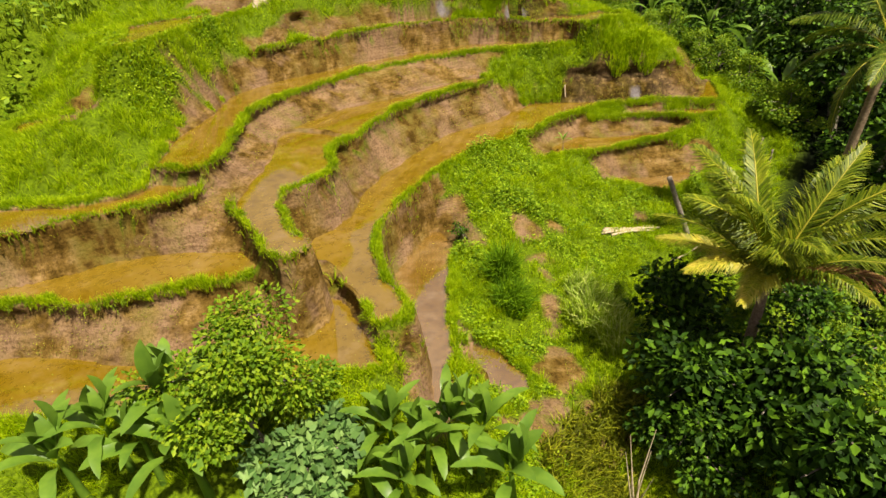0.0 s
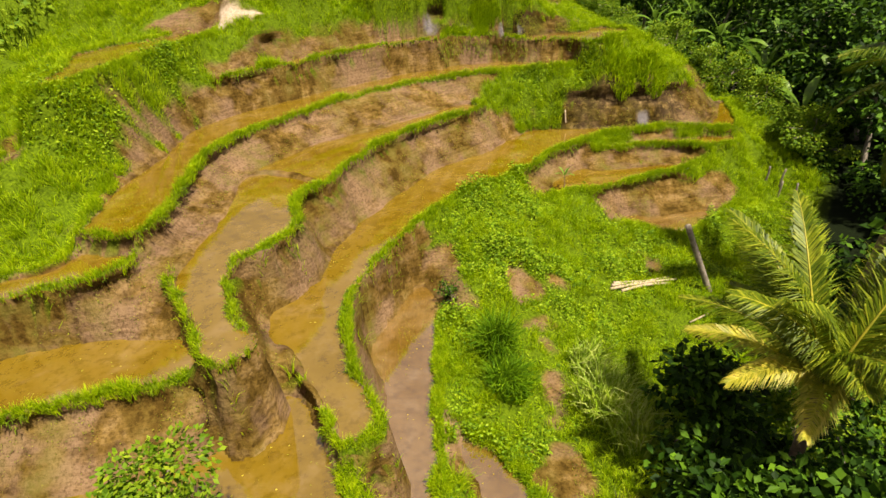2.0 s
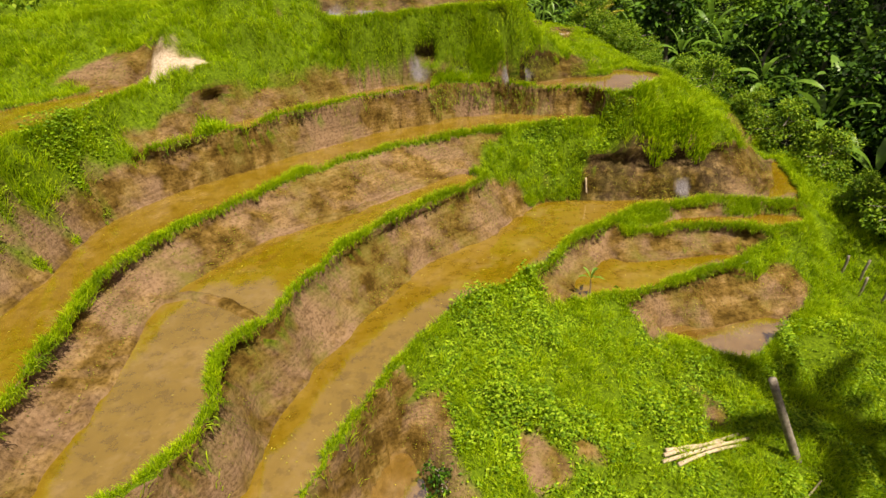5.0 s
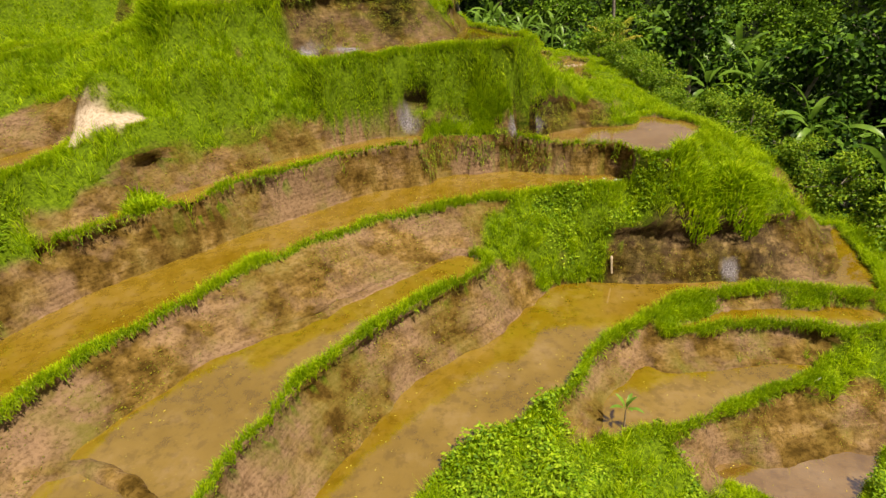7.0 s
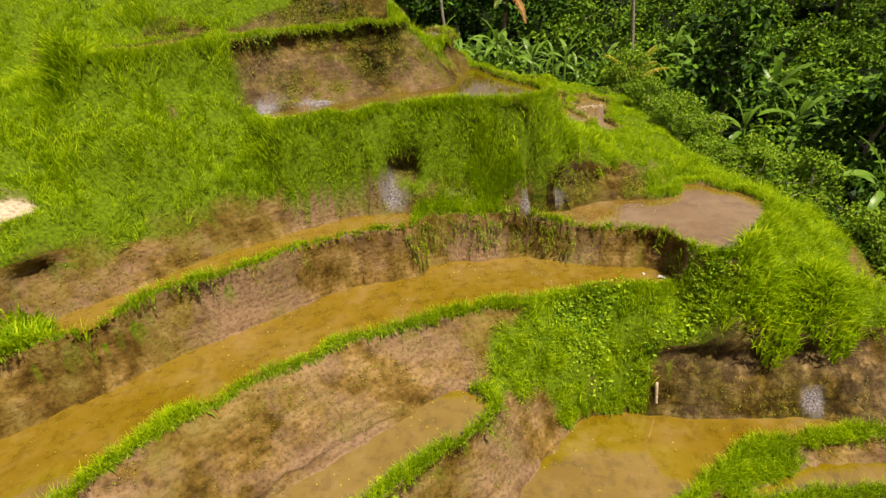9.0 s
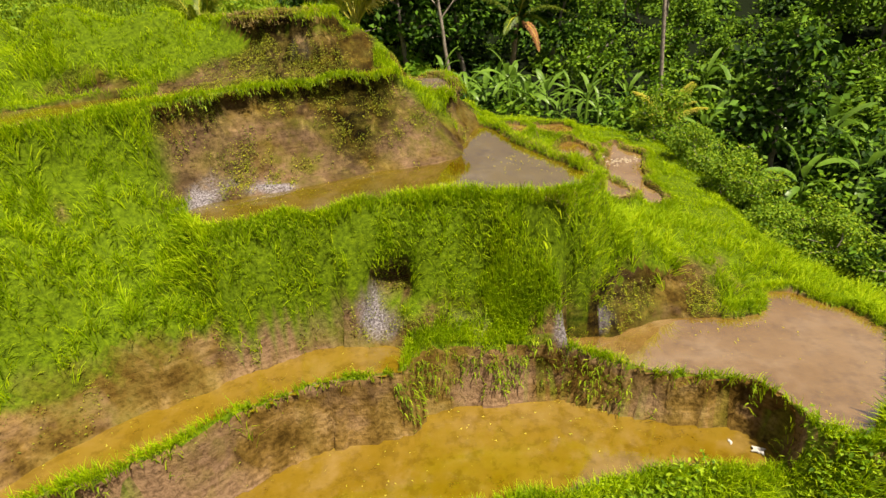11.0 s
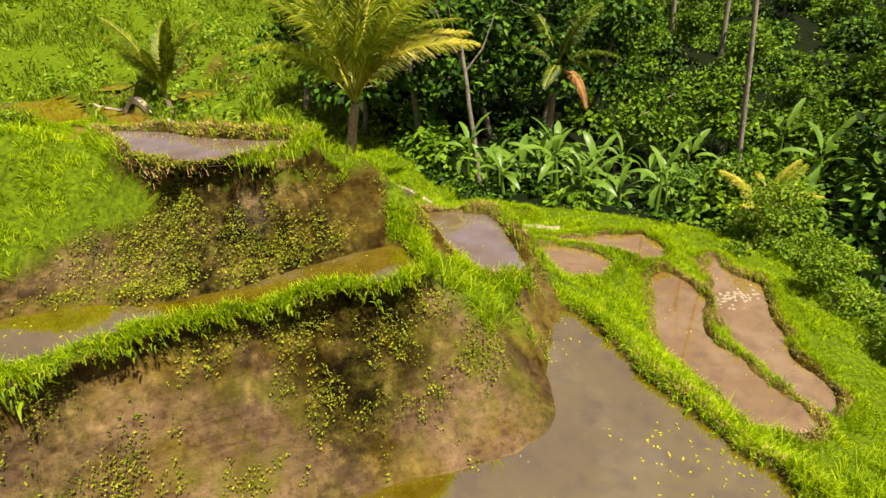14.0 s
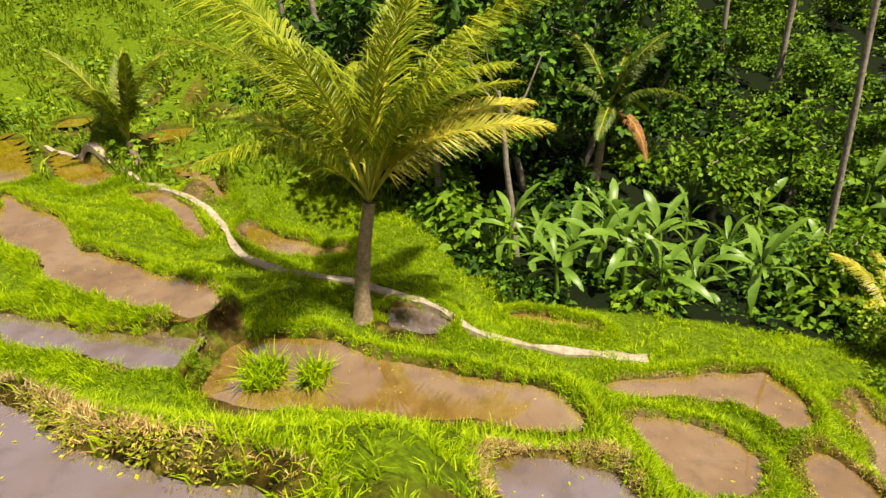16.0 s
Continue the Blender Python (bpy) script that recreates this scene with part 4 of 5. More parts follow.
# grass drooping over the tops of the bare walls, its green darkened for shade
gby, gbx = np.gradient(BARENESS, gy, gx)
ghy, ghx = np.gradient(HEIGHT, gy, gx)
BROW = (BARENESS < 0.4) * np.clip(-(gbx * ghx + gby * ghy) / (SLOPE + 0.2) - 0.6, 0, 4) * (SLOPE > 0.5) * (RIM < 0.3) * (~WET) * (np.abs(GX) < 18.3) * (GY > 7.8) * (GY < 57.5)
dx0, dy0 = scatter(rng, 15000, BROW * np.clip(0.6 + 0.6 * fbm(GX, GY, 0.7, 95), 0.05, 1.3))
n = len(dx0)
down = np.stack([-grid_value(ghx, dx0, dy0), -grid_value(ghy, dx0, dy0)], 1)
down = down / (np.hypot(*down.T)[:, None] + 1e-6) + 0.45 * rng.randn(n, 2)
reach = (0.04 + 0.06 * rng.rand(n, 1)) * np.where(dy0 > 38.4, 0.7, 1.0)[:, None]
base = np.column_stack([dx0, dy0, grid_value(HEIGHT, dx0, dy0) + 0.03])
mid = base + np.column_stack([down * reach * 0.75, 0.05 * rng.rand(n, 1)])
tip = mid + np.column_stack([down * reach * 0.35, -reach * (0.7 + 0.9 * rng.rand(n, 1))])
side = np.column_stack([-down[:, 1], down[:, 0], 0 * dx0]) * 0.007
v = np.stack([base - side, base + side, mid - side, mid + side, tip], 1).reshape(-1, 3)
k = np.arange(n)[:, None] * 5
fringe = mesh_object("hanging_grass", v, np.stack([k + [0, 1, 2], k + [1, 3, 2], k + [2, 3, 4]], 1).reshape(-1, 3), SHADED_GRASS)
tagged(fringe, "green grass drooping over the mud walls, darkened for shade", "grass", kind="stuff")
# dry straw raked onto the low rims
STREWN = np.max(np.stack([np.clip((0.16 - np.abs(NEAR[n].reshape(GX.shape) - 0.14)) / 0.1, 0, 1) * (np.abs(HEIGHT - PADDIES[n][0] - 0.15) < 0.25) * straw for n, straw in (("crown", np.where(GY > 42.0 + 0.25 * (-2.4 - GX), 1.0, 0.12)), ("step", np.where(GY > 43.3, 1.0, 0.15)), ("broad", 0.5 * (GX > 3.0)), ("east_upper", 0.3), ("east_lower", 0.3))]), 0) * ~WET
qx, qy = scatter(rng, 16000, STREWN * np.clip(0.6 + fbm(GX, GY, 0.6, 73), 0.1, 1.4))
v, f = blades(rng, qx, qy, 0.11, 0.006, 3.0, 1.2)
tagged(mesh_object("rim_straw", v, f, STRAW), "dry brown straw lying on the low paddy rims", "straw", kind="stuff")
# broad-leaved weeds
wx, wy = scatter(rng, 36000, OPEN * green_patch(GX, GY) * np.clip(0.3 + 0.9 * fbm(GX, GY, 1.1, 24), 0.03, 1))
n = len(wx)
clump = 0.06 + 0.5 * np.clip(fbm(wx, wy, 1.2, 25), 0, 1.3)
a = rng.rand(n) * 6.283
ahead = np.stack([np.cos(a), np.sin(a), 0.2 * rng.randn(n)], 1)
v, f = leaves(np.stack([wx, wy, grid_value(HEIGHT, wx, wy) + clump * (0.3 + 0.9 * rng.rand(n))], 1), ahead, np.array([0, 0, 1.0]) + 0.7 * rng.randn(n, 3), 0.05 + 0.11 * rng.rand(n), 0.02 + 0.022 * rng.rand(n))
weeds = mesh_object("weeds", v, f, WEED)
tagged(weeds, "low bright green broad-leaved weeds covering the bank", "weeds", kind="stuff")
# small weeds rooted in the bare walls
sx, sy = scatter(rng, 60000, (~WET) * BARENESS * (1 - SAND) * (1 - 0.8 * ROCK) * np.clip(0.35 + fbm(GX, HEIGHT, 0.9, 57) + 0.8 * fbm(GX, HEIGHT, 0.25, 58), 0, 1.2) * np.where(GY > 35.5, 1.0, 0.10) * (GY < 58) * (GY > 8) * (np.abs(GX) < 18))
n = len(sx)
a = rng.rand(n) * 6.283
face = np.stack([grid_value(MX, sx, sy), grid_value(MY, sx, sy) - 0.03 - 0.05 * rng.rand(n), grid_value(HEIGHT, sx, sy) + 0.03], 1)
v, f = leaves(face, np.stack([np.cos(a), np.sin(a) - 0.5, 0.2 + 0.5 * rng.randn(n)], 1), np.array([0, -0.6, 1.0]) + 0.5 * rng.randn(n, 3), 0.02 + 0.045 * rng.rand(n) ** 2, 0.006 + 0.009 * rng.rand(n))
seedlings = mesh_object("wall_weeds", v, f, WALL_WEED)
tagged(seedlings, "small yellow-green weeds rooted in the mud walls", "weeds", kind="stuff")
# yellow leaf litter afloat
pieces = []
for name in ORDER:
    inside = (NEAR[name].reshape(GX.shape) < -0.05) * 1.0
    many = int(inside.sum() * 0.01 * (8 if name in ("broad", "crown", "ledge") else 3))
    if many:
        lx, ly = scatter(rng, many, inside * np.clip(0.3 + value_noise(GX, GY, 1.3, 71), 0.02, 1))
        a = rng.rand(many) * 6.283
        pieces.append(leaves(np.stack([lx, ly, np.full(many, PADDIES[name][0] + 0.012)], 1), np.stack([np.cos(a), np.sin(a), 0 * a], 1), np.array([[0, 0, 1.0]]).repeat(many, 0), 0.02 + 0.05 * rng.rand(many), 0.008 + 0.012 * rng.rand(many)))
v, f = join(pieces)
litter = mesh_object("leaf_litter", v, f, PALM_YELLOW)
tagged(litter, "yellow leaf litter floating on the muddy water", "litter", kind="stuff")
# undergrowth of the ravine and the wooded slopes
bushes = []
while len(bushes) < 500:
    x, y = rng.uniform(-26, 46), rng.uniform(6, 100)
    size = rng.uniform(0.7, 1.9)
    if woods_edge(y) + 0.4 + size * 0.7 < x and math.hypot(x - 12, (y - 45) * 0.9) < 52 * math.sqrt(rng.rand()) + 4:
        bushes.append((x, y, size, rng.uniform(0.8, 1.6), rng.rand()))
for y in np.arange(27, 58, 0.35):
    size = rng.uniform(0.3, 0.75)
    bushes.append((woods_edge(y) + 0.3 + size * 0.7 + 0.5 * rng.rand(), y, size, rng.uniform(0.8, 1.3), rng.rand()))
for x in np.arange(0.5, 12, 0.3):
    size = rng.uniform(0.22, 0.5)
    bushes.append((x, np.interp(x, [0.5, 4, 9, 11], [51.6, 51.0, 50.6, 49.5]) + 0.5 + rng.uniform(0, 1.6), size, rng.uniform(0.8, 1.3), rng.rand()))
bushes = np.array(bushes)
which = np.repeat(np.arange(len(bushes)), (230 * bushes[:, 2] ** 1.3).astype(int))
n = len(which)
bx, by, size, tall, tone = bushes[which].T
way = unit(rng.randn(n, 3) * [1, 1, 0.8] + [0, 0, 0.35])
way[:, 2] = np.abs(way[:, 2])
lobes = 1 + 0.35 * fbm(bx * 3 + way[:, 0] * 1.5 + way[:, 2], by * 3 + way[:, 1] * 1.5, 0.8, 44)
off = way * (size * lobes * (0.75 + 0.25 * rng.rand(n)))[:, None] * np.stack([np.ones(n), np.ones(n), tall], 1)
ux, uy = bx + off[:, 0], by + off[:, 1]
uz = grid_value(HEIGHT, bx, by) - 0.2 + off[:, 2]
ok = (ux > woods_edge(uy)) & (uz > grid_value(HEIGHT, ux, uy) - 0.1)
ahead = way * [1, 1, 0.3] + [0, 0, -0.45] + 0.5 * rng.randn(n, 3)
leafy = (np.random.RandomState(3).uniform(0.6, 1.7, len(bushes)) * np.where(bushes[:, 2] < 0.69, 0.5, 1.0))[which]
v, f = leaves(np.stack([ux, uy, uz], 1)[ok], ahead[ok], (way + [0, 0, 0.6] + 0.35 * rng.randn(n, 3))[ok], (leafy * (0.20 + 0.14 * rng.rand(n)))[ok], (leafy * (0.065 + 0.045 * rng.rand(n)))[ok])
ux, uy, tone = ux[ok], uy[ok], tone[ok]
n = len(uy)
f = f.reshape(n, 2, 3)
# mostly shade-darkened leaves, but mostly light ones on the bright far slope
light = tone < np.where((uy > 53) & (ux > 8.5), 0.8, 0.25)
for which, mat, label in ((~light, FOREST_SHADED, "dense green undergrowth of the ravine, darkened for shade"), (light, FOREST_LIGHT, "lighter green climbing undergrowth on the wooded slope")):
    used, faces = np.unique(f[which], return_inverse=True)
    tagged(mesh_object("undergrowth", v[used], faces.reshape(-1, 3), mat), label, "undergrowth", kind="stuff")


# light scrub on the far western slope
hx, hy = rng.uniform(-42, 3, 60000), rng.uniform(4, 100, 60000)
ok = (hx < woods_edge(hy) + 1.5) & ((hx < -18.2) | (hy > 57.6)) & (fbm(hx, hy, 2.2, 46) > -0.25 + 0.5 * (rng.rand(60000) < 0.3) - 0.5 * (rng.rand(60000) < 0.25)) & (grid_value(BARENESS, hx, hy) < 0.4)
hx, hy = hx[ok], hy[ok]
n = len(hx)
lump = np.clip(0.3 + 1.3 * fbm(hx, hy, 3.2, 45), 0.05, 2.4)
a = rng.rand(n) * 6.283
v, f = leaves(np.stack([hx, hy, grid_value(HEIGHT, hx, hy) + lump * np.sqrt(rng.rand(n))], 1), np.stack([np.cos(a), np.sin(a), -0.2 + 0.4 * rng.randn(n)], 1), np.array([0, -0.3, 1.0]) + 0.5 * rng.randn(n, 3), 0.26 + 0.2 * rng.rand(n), 0.07 + 0.05 * rng.rand(n))
gx3, gy3 = rng.uniform(-40, 2, 110000), rng.uniform(5, 92, 110000)
ok = (gx3 < woods_edge(gy3) + 1.0) & ((gx3 < -18.2) | (gy3 > 57.6)) & (grid_value(BARENESS, gx3, gy3) < 0.4) & (fbm(gx3, gy3, 1.6, 48) > -0.3)
gx3, gy3 = gx3[ok], gy3[ok]
gv, gf = blades(rng, gx3, gy3, 0.55 + 0.35 * value_noise(gx3, gy3, 2.0, 49), 0.035, 1.1, 0.9)
tagged(mesh_object("hill_grass", gv, gf, SHADED_GRASS), "rough grass on the far hillside", "grass", kind="stuff")
scrub = mesh_object("hill_scrub", v, f, SCRUB)
tagged(scrub, "bright green scrub on the far hillside", "scrub", kind="stuff")


def tree(seed, height, crown, count, leaf, mat, label, trunk_radius=0.16, low=0.35):
    """A tapered trunk with limbs and a crown of leaf clumps."""
    r = np.random.RandomState(seed)
    top = new("tree")
    zs = np.linspace(0, height * 0.8, 7)
    sway = np.cumsum(r.randn(7, 2) * 0.12, 0)
    sway[0] = 0
    stem = np.column_stack([sway, zs])
    pieces = [tube(stem, np.linspace(trunk_radius, trunk_radius * 0.35, 7))]
    tips = []
    for k in range(16):
        s = r.uniform(low, 1.0)
        start = np.array([np.interp(s, np.linspace(0, 1, 7), stem[:, c]) for c in range(3)])
        ang = k * 2.4 + r.rand()
        out = crown * r.uniform(0.45, 1.0) * (1.15 - 0.5 * s)
        end = start + [math.cos(ang) * out, math.sin(ang) * out, r.uniform(0.1, 0.5) * height * 0.35]
        mid = (start + end) / 2 + [0, 0, 0.12 * out]
        pieces.append(tube([start, mid, end], [trunk_radius * 0.35, trunk_radius * 0.22, 0.02], 5))
        tips += [end, mid + r.randn(3) * 0.2]
    tips.append(stem[-1] + [0, 0, height * 0.12])
    v, f = join(pieces)
    part("trunk", v, f, BARK, top, "grey-brown branching trunk", True)
    tips = np.array(tips)
    which = r.randint(len(tips), size=count)
    spread = crown * r.uniform(0.22, 0.42, len(tips))[which][:, None]
    off = unit(r.randn(count, 3)) * (r.rand(count, 1) ** 0.4) * spread * [1, 1, 0.7]
    at = tips[which] + off
    ahead = unit(off) + [0, 0, -0.35] + 0.5 * r.randn(count, 3)
    v, f = leaves(at, ahead, np.array([0, 0, 1.0]) + 0.6 * r.randn(count, 3), leaf * r.uniform(0.7, 1.3, count), leaf * 0.34 * r.uniform(0.7, 1.2, count))
    part("crown", v, f, mat, top)
    return tagged(top, label, "tree")


def palm_frond(r, length, drop, count=150, leaf=1.05):
    """Rib and leaflets of one frond along +x, arching down."""
    s = np.linspace(0, 1, 10)
    rise = 0.75 - drop * 0.5
    x = length * (s * (1 - 0.12 * drop) - 0.10 * s**3 * drop)
    z = length * (rise * s - (0.42 + 0.55 * drop) * s**2)
    rib = np.column_stack([x, 0.03 * np.sin(s * 5), z])
    rv, rf = tube(rib, 0.035 * (1 - s) + 0.006, 5)
    u = np.repeat(np.linspace(0.16, 0.985, count), 2)
    sign = np.tile([1.0, -1.0], count)
    base = np.stack([np.interp(u, s, rib[:, c]) for c in range(3)], 1)
    tang = unit(np.stack([np.interp(u, s, np.gradient(rib[:, c], s)) for c in range(3)], 1))
    l = leaf * (np.sin(np.pi * np.clip(u * 0.86 + 0.13, 0, 1)) ** 0.6) * r.uniform(0.85, 1.15, len(u))
    side = np.array([0, 1.0, 0])[None] * sign[:, None]
    out = unit(side * 0.85 + tang * (0.75 + 0.7 * u[:, None] ** 2) + np.array([0, 0, 0.18])[None] + 0.1 * r.randn(len(u), 3))
    w = 0.017
    wide = unit(np.cross(out, np.cross(tang, out))) * w
    mid = base + out * l[:, None] * 0.45
    tip = mid + unit(out + [0, 0, -1.1 - 0.5 * drop] + 0.2 * r.randn(len(u), 3)) * l[:, None] * 0.55
    verts = np.stack([base - wide * 0.5, base + wide * 0.5, mid - wide, mid + wide, tip], 1).reshape(-1, 3)
    k = np.arange(len(u))[:, None] * 5
    faces = np.stack([k + [0, 1, 2], k + [1, 3, 2], k + [2, 3, 4]], 1).reshape(-1, 3)
    return (rv, rf), (verts, faces)


def coconut_palm(seed, height, lean, fronds, length, label, yellow={}, dry_ones=(), heading=0.0, hang=0.0, limp=0.6, mat_green=PALM):
    """A ringed trunk and a crown of feathered fronds, older ones hanging lower."""
    r = np.random.RandomState(seed)
    top = new("coconut_palm")
    s = np.linspace(0, 1, max(9, int(height * 6)))
    stem = np.column_stack([lean[0] * s**1.5, lean[1] * s**1.5, height * s])
    ring = 1 + 0.06 * (np.arange(len(s)) % 2)
    v, f = tube(stem, (0.17 - 0.05 * s + 0.10 * np.exp(-s * 9)) * ring, 9)
    part("trunk", v, f, PALM_BARK, top, "ringed grey-brown trunk", True)
    shapes = []
    for k in range(5):
        (rv, rf), (lv, lf) = palm_frond(r, length, 0.15 + limp * k / 4.0, leaf=0.21 * length)
        shapes.append((rv, rf, lv, lf))
    for k in range(fronds):
        age = k / (fronds - 1)
        rv, rf, lv, lf = shapes[min(4, int(age * 4.99))]
        mat, lab = (PALM_YELLOW, "yellowing frond") if k in yellow else (PALM_DRY, "dry brown hanging frond") if k in dry_ones else (mat_green, "")
        turn = yellow[k] if k in yellow else heading + k * 137.5 + r.uniform(-12, 12)
        tilt = -48 * (1 - age) ** 1.2 + hang * age + r.uniform(-5, 5)
        m = Matrix.Translation(stem[-1]) @ pose(0, 0, 0, r.uniform(-18, 18), tilt, turn) @ Matrix.Scale(0.75 + 0.25 * math.sin(math.pi * min(1, age + 0.3)), 4)
        leaflets = part("frond", lv, lf, mat, top, lab)
        rib = part("rib", rv, rf, PALM_YELLOW, leaflets, "", True)
        leaflets.matrix_basis = m
    return tagged(top, label, "palm")


def banana_leaf(r, length, width, droop):
    """A long paddle leaf on its stalk along +x, folded at the rib and torn at the edge."""
    s = np.linspace(0, 1, 14)
    x = length * (s - 0.15 * droop * s**3)
    z = length * (0.5 * s - (0.25 + 0.5 * droop) * s**2.2)
    w = width * np.clip(np.sin(np.pi * np.clip((s - 0.16) / 0.84, 0, 1)) ** 0.55, 0.03, 1)
    tear = 1 - 0.22 * r.rand(14, 2)
    mid = np.column_stack([x, 0 * x, z])
    left = mid + np.column_stack([0 * x, w * tear[:, 0], 0.28 * w])
    right = mid + np.column_stack([0 * x, -w * tear[:, 1], 0.28 * w])
    verts = np.concatenate([left, mid, right])
    k = np.arange(13)
    faces = np.concatenate([np.stack([k, k + 14, k + 15, k + 1], 1), np.stack([k + 14, k + 28, k + 29, k + 15], 1)])
    return verts, faces


def banana_plant(seed, height, count, label, leaf=(1.7, 2.4), steep=60, flat=12):
    r = np.random.RandomState(seed)
    top = new("banana_plant")
    s = np.linspace(0, 1, 6)
    v, f = tube(np.column_stack([0.1 * s, 0.05 * s, height * s]), 0.13 - 0.07 * s, 8)
    part("stem", v, f, BANANA, top, "smooth green stem", True)
    for k in range(count):
        age = k / (count - 1)
        v, f = banana_leaf(r, r.uniform(*leaf), r.uniform(0.17, 0.23), 0.25 + age * 0.8)
        blade = part("leaf", v, f, BANANA, top, "", True)
        blade.matrix_basis = Matrix.Translation((0.1, 0.05, height * (1 - 0.12 * age))) @ pose(0, 0, 0, r.uniform(-20, 20), -steep * (1 - age) + flat, k * 137.5 + r.uniform(-20, 20))
    return tagged(top, label, "banana")


def set_down(ob, x, y, turn=0.0, size=1.0, sink=0.1):
    """Stand a thing on the ground."""
    ob.scale = (size, size, size)
    ob.location, ob.rotation_euler = (x, y, ground_at(x, y) - sink), (0, 0, radians(turn))
    return ob


def repeat(kinds, places, rng, low, high, group):
    """Copies of the kinds at the places; the first of each kind is used up as well."""
    fresh = list(kinds)
    for n, (x, y) in enumerate(places):
        size, turn, kind = rng.uniform(low, high), rng.uniform(0, 360), kinds[n % len(kinds)]
        if fresh and n < len(kinds):
            set_down(kind, x, y, turn, size)
            ob = kind
        else:
            ob = copy_thing(kind, pose(x, y, ground_at(x, y) - 0.1, 0, 0, turn))
            ob.scale = (size, size, size)
        tagged(ob, group=group)


rng = np.random.RandomState(23)
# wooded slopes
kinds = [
    tree(1, 6.5, 2.4, 2000, 0.34, FOREST_SHADED, "dense green broad-leaved tree on the ravine slope, darkened for shade"),
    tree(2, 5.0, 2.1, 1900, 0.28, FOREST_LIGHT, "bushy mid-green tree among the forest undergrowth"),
    tree(3, 7.5, 2.6, 2100, 0.38, FOREST_SHADED, "tall tree with large glossy leaves darkened for shade"),
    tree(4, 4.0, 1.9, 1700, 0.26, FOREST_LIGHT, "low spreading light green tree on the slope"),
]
spots = []
while len(spots) < 62:
    x, y = rng.uniform(-28, 44), rng.uniform(14, 104)
    if x > woods_edge(y) + 3.2 + max(0, (30 - y) * 0.12) and (y > 60 or x > woods_edge(y) + 4.5) and all(math.hypot(x - a, y - b) > 3.4 for a, b in spots):
        if math.hypot(x - 10, y - 50) < 60:
            spots.append((x, y))
spots += [(-3.2, 58.4), (-6.2, 60.4), (-0.8, 57.6), (19.5, 27.5), (21.5, 31.0), (24.0, 34.5), (20.5, 36.5), (25.5, 39.0), (19.0, 23.5), (28.0, 44.0), (23.5, 28.0), (26.0, 31.0), (24.8, 46.5), (2.6, 59.8), (5.4, 61.5), (8.0, 62.8), (0.0, 62.0), (19.5, 61.0), (21.5, 58.5)]
many = len(spots) + 22
while len(spots) < many:
    x, y = rng.uniform(-4, 36), rng.uniform(64, 90)
    if all(math.hypot(x - a, y - b) > 2.6 for a, b in spots):
        spots.append((x, y))
# light-leaved trees where the slope is bright, shade-darkened ones elsewhere
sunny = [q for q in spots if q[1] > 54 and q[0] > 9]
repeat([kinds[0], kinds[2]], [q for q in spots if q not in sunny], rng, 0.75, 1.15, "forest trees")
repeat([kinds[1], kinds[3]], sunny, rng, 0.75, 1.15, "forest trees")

# banana plants along the wood's edge
kinds = [banana_plant(n, h, c, l) for n, h, c, l in ((5, 1.6, 9, "banana plant with arching pale green leaves"), (6, 2.2, 8, "tall banana plant with torn leaves"), (7, 1.1, 7, "young banana plant at the wood's edge"))]
places = [(2.4, 52.2), (4.4, 52.6), (5.2, 51.9), (6.8, 53.2), (8.0, 52.4), (9.6, 53.0), (11.2, 52.6), (1.2, 53.4), (3.4, 54.2), (6.9, 56.2), (8.4, 57.6), (10.2, 56.2), (13.6, 57.6), (15.4, 55.4), (5.2, 57.8), (12.2, 59.6), (14.6, 62.2), (17.5, 58.0), (19.0, 55.6), (20.5, 53.0), (22.4, 51.5), (19.5, 49.0), (21.0, 46.5),
          (22.5, 43.8), (21.2, 41.2), (23.6, 47.6), (25.0, 50.0), (20.2, 38.4), (18.6, 35.8), (17.8, 40.0), (24.5, 40.0), (26.5, 44.5), (27.5, 52.5), (18.4, 51.6), (16.6, 48.2), (23.0, 36.0), (19.4, 32.6), (9.4, 59.6), (5.8, 54.8), (9.2, 54.4), (12.6, 55.6), (16.4, 53.2), (17.2, 60.6)]
places += [(1.9, 53.0), (3.9, 53.6), (7.4, 54.6), (8.9, 55.6), (10.6, 54.4), (11.9, 54.0), (4.8, 56.0), (6.2, 52.4), (13.2, 54.6), (2.6, 55.6)]
repeat(kinds, [q for q in places if q[0] < 16], rng, 0.55, 0.95, "banana plants along the wood")
for q in places:
    if q[0] >= 16:
        ob = copy_thing(kinds[int(q[0] * 10) % 3], pose(*q, ground_at(*q) - 0.1, 0, 0, rng.uniform(0, 360)))
        size = rng.uniform(0.95, 1.35)
        ob.scale = (size, size, size)
        tagged(ob, group="banana plants along the wood")
near_kind = banana_plant(8, 1.9, 12, "large banana plant with upright green leaves below the terraces", (1.5, 2.0), 66, -22)
repeat([near_kind], [(-2.4, 8.3), (-1.7, 8.6), (-1.0, 8.2), (-0.4, 8.6), (0.2, 8.3), (-1.4, 7.8), (-6.6, 7.7), (-7.4, 8.0), (-6.0, 8.2), (-8.2, 7.5), (-5.5, 7.4), (0.9, 7.6)], rng, 0.7, 0.95, "banana plants below the terraces")

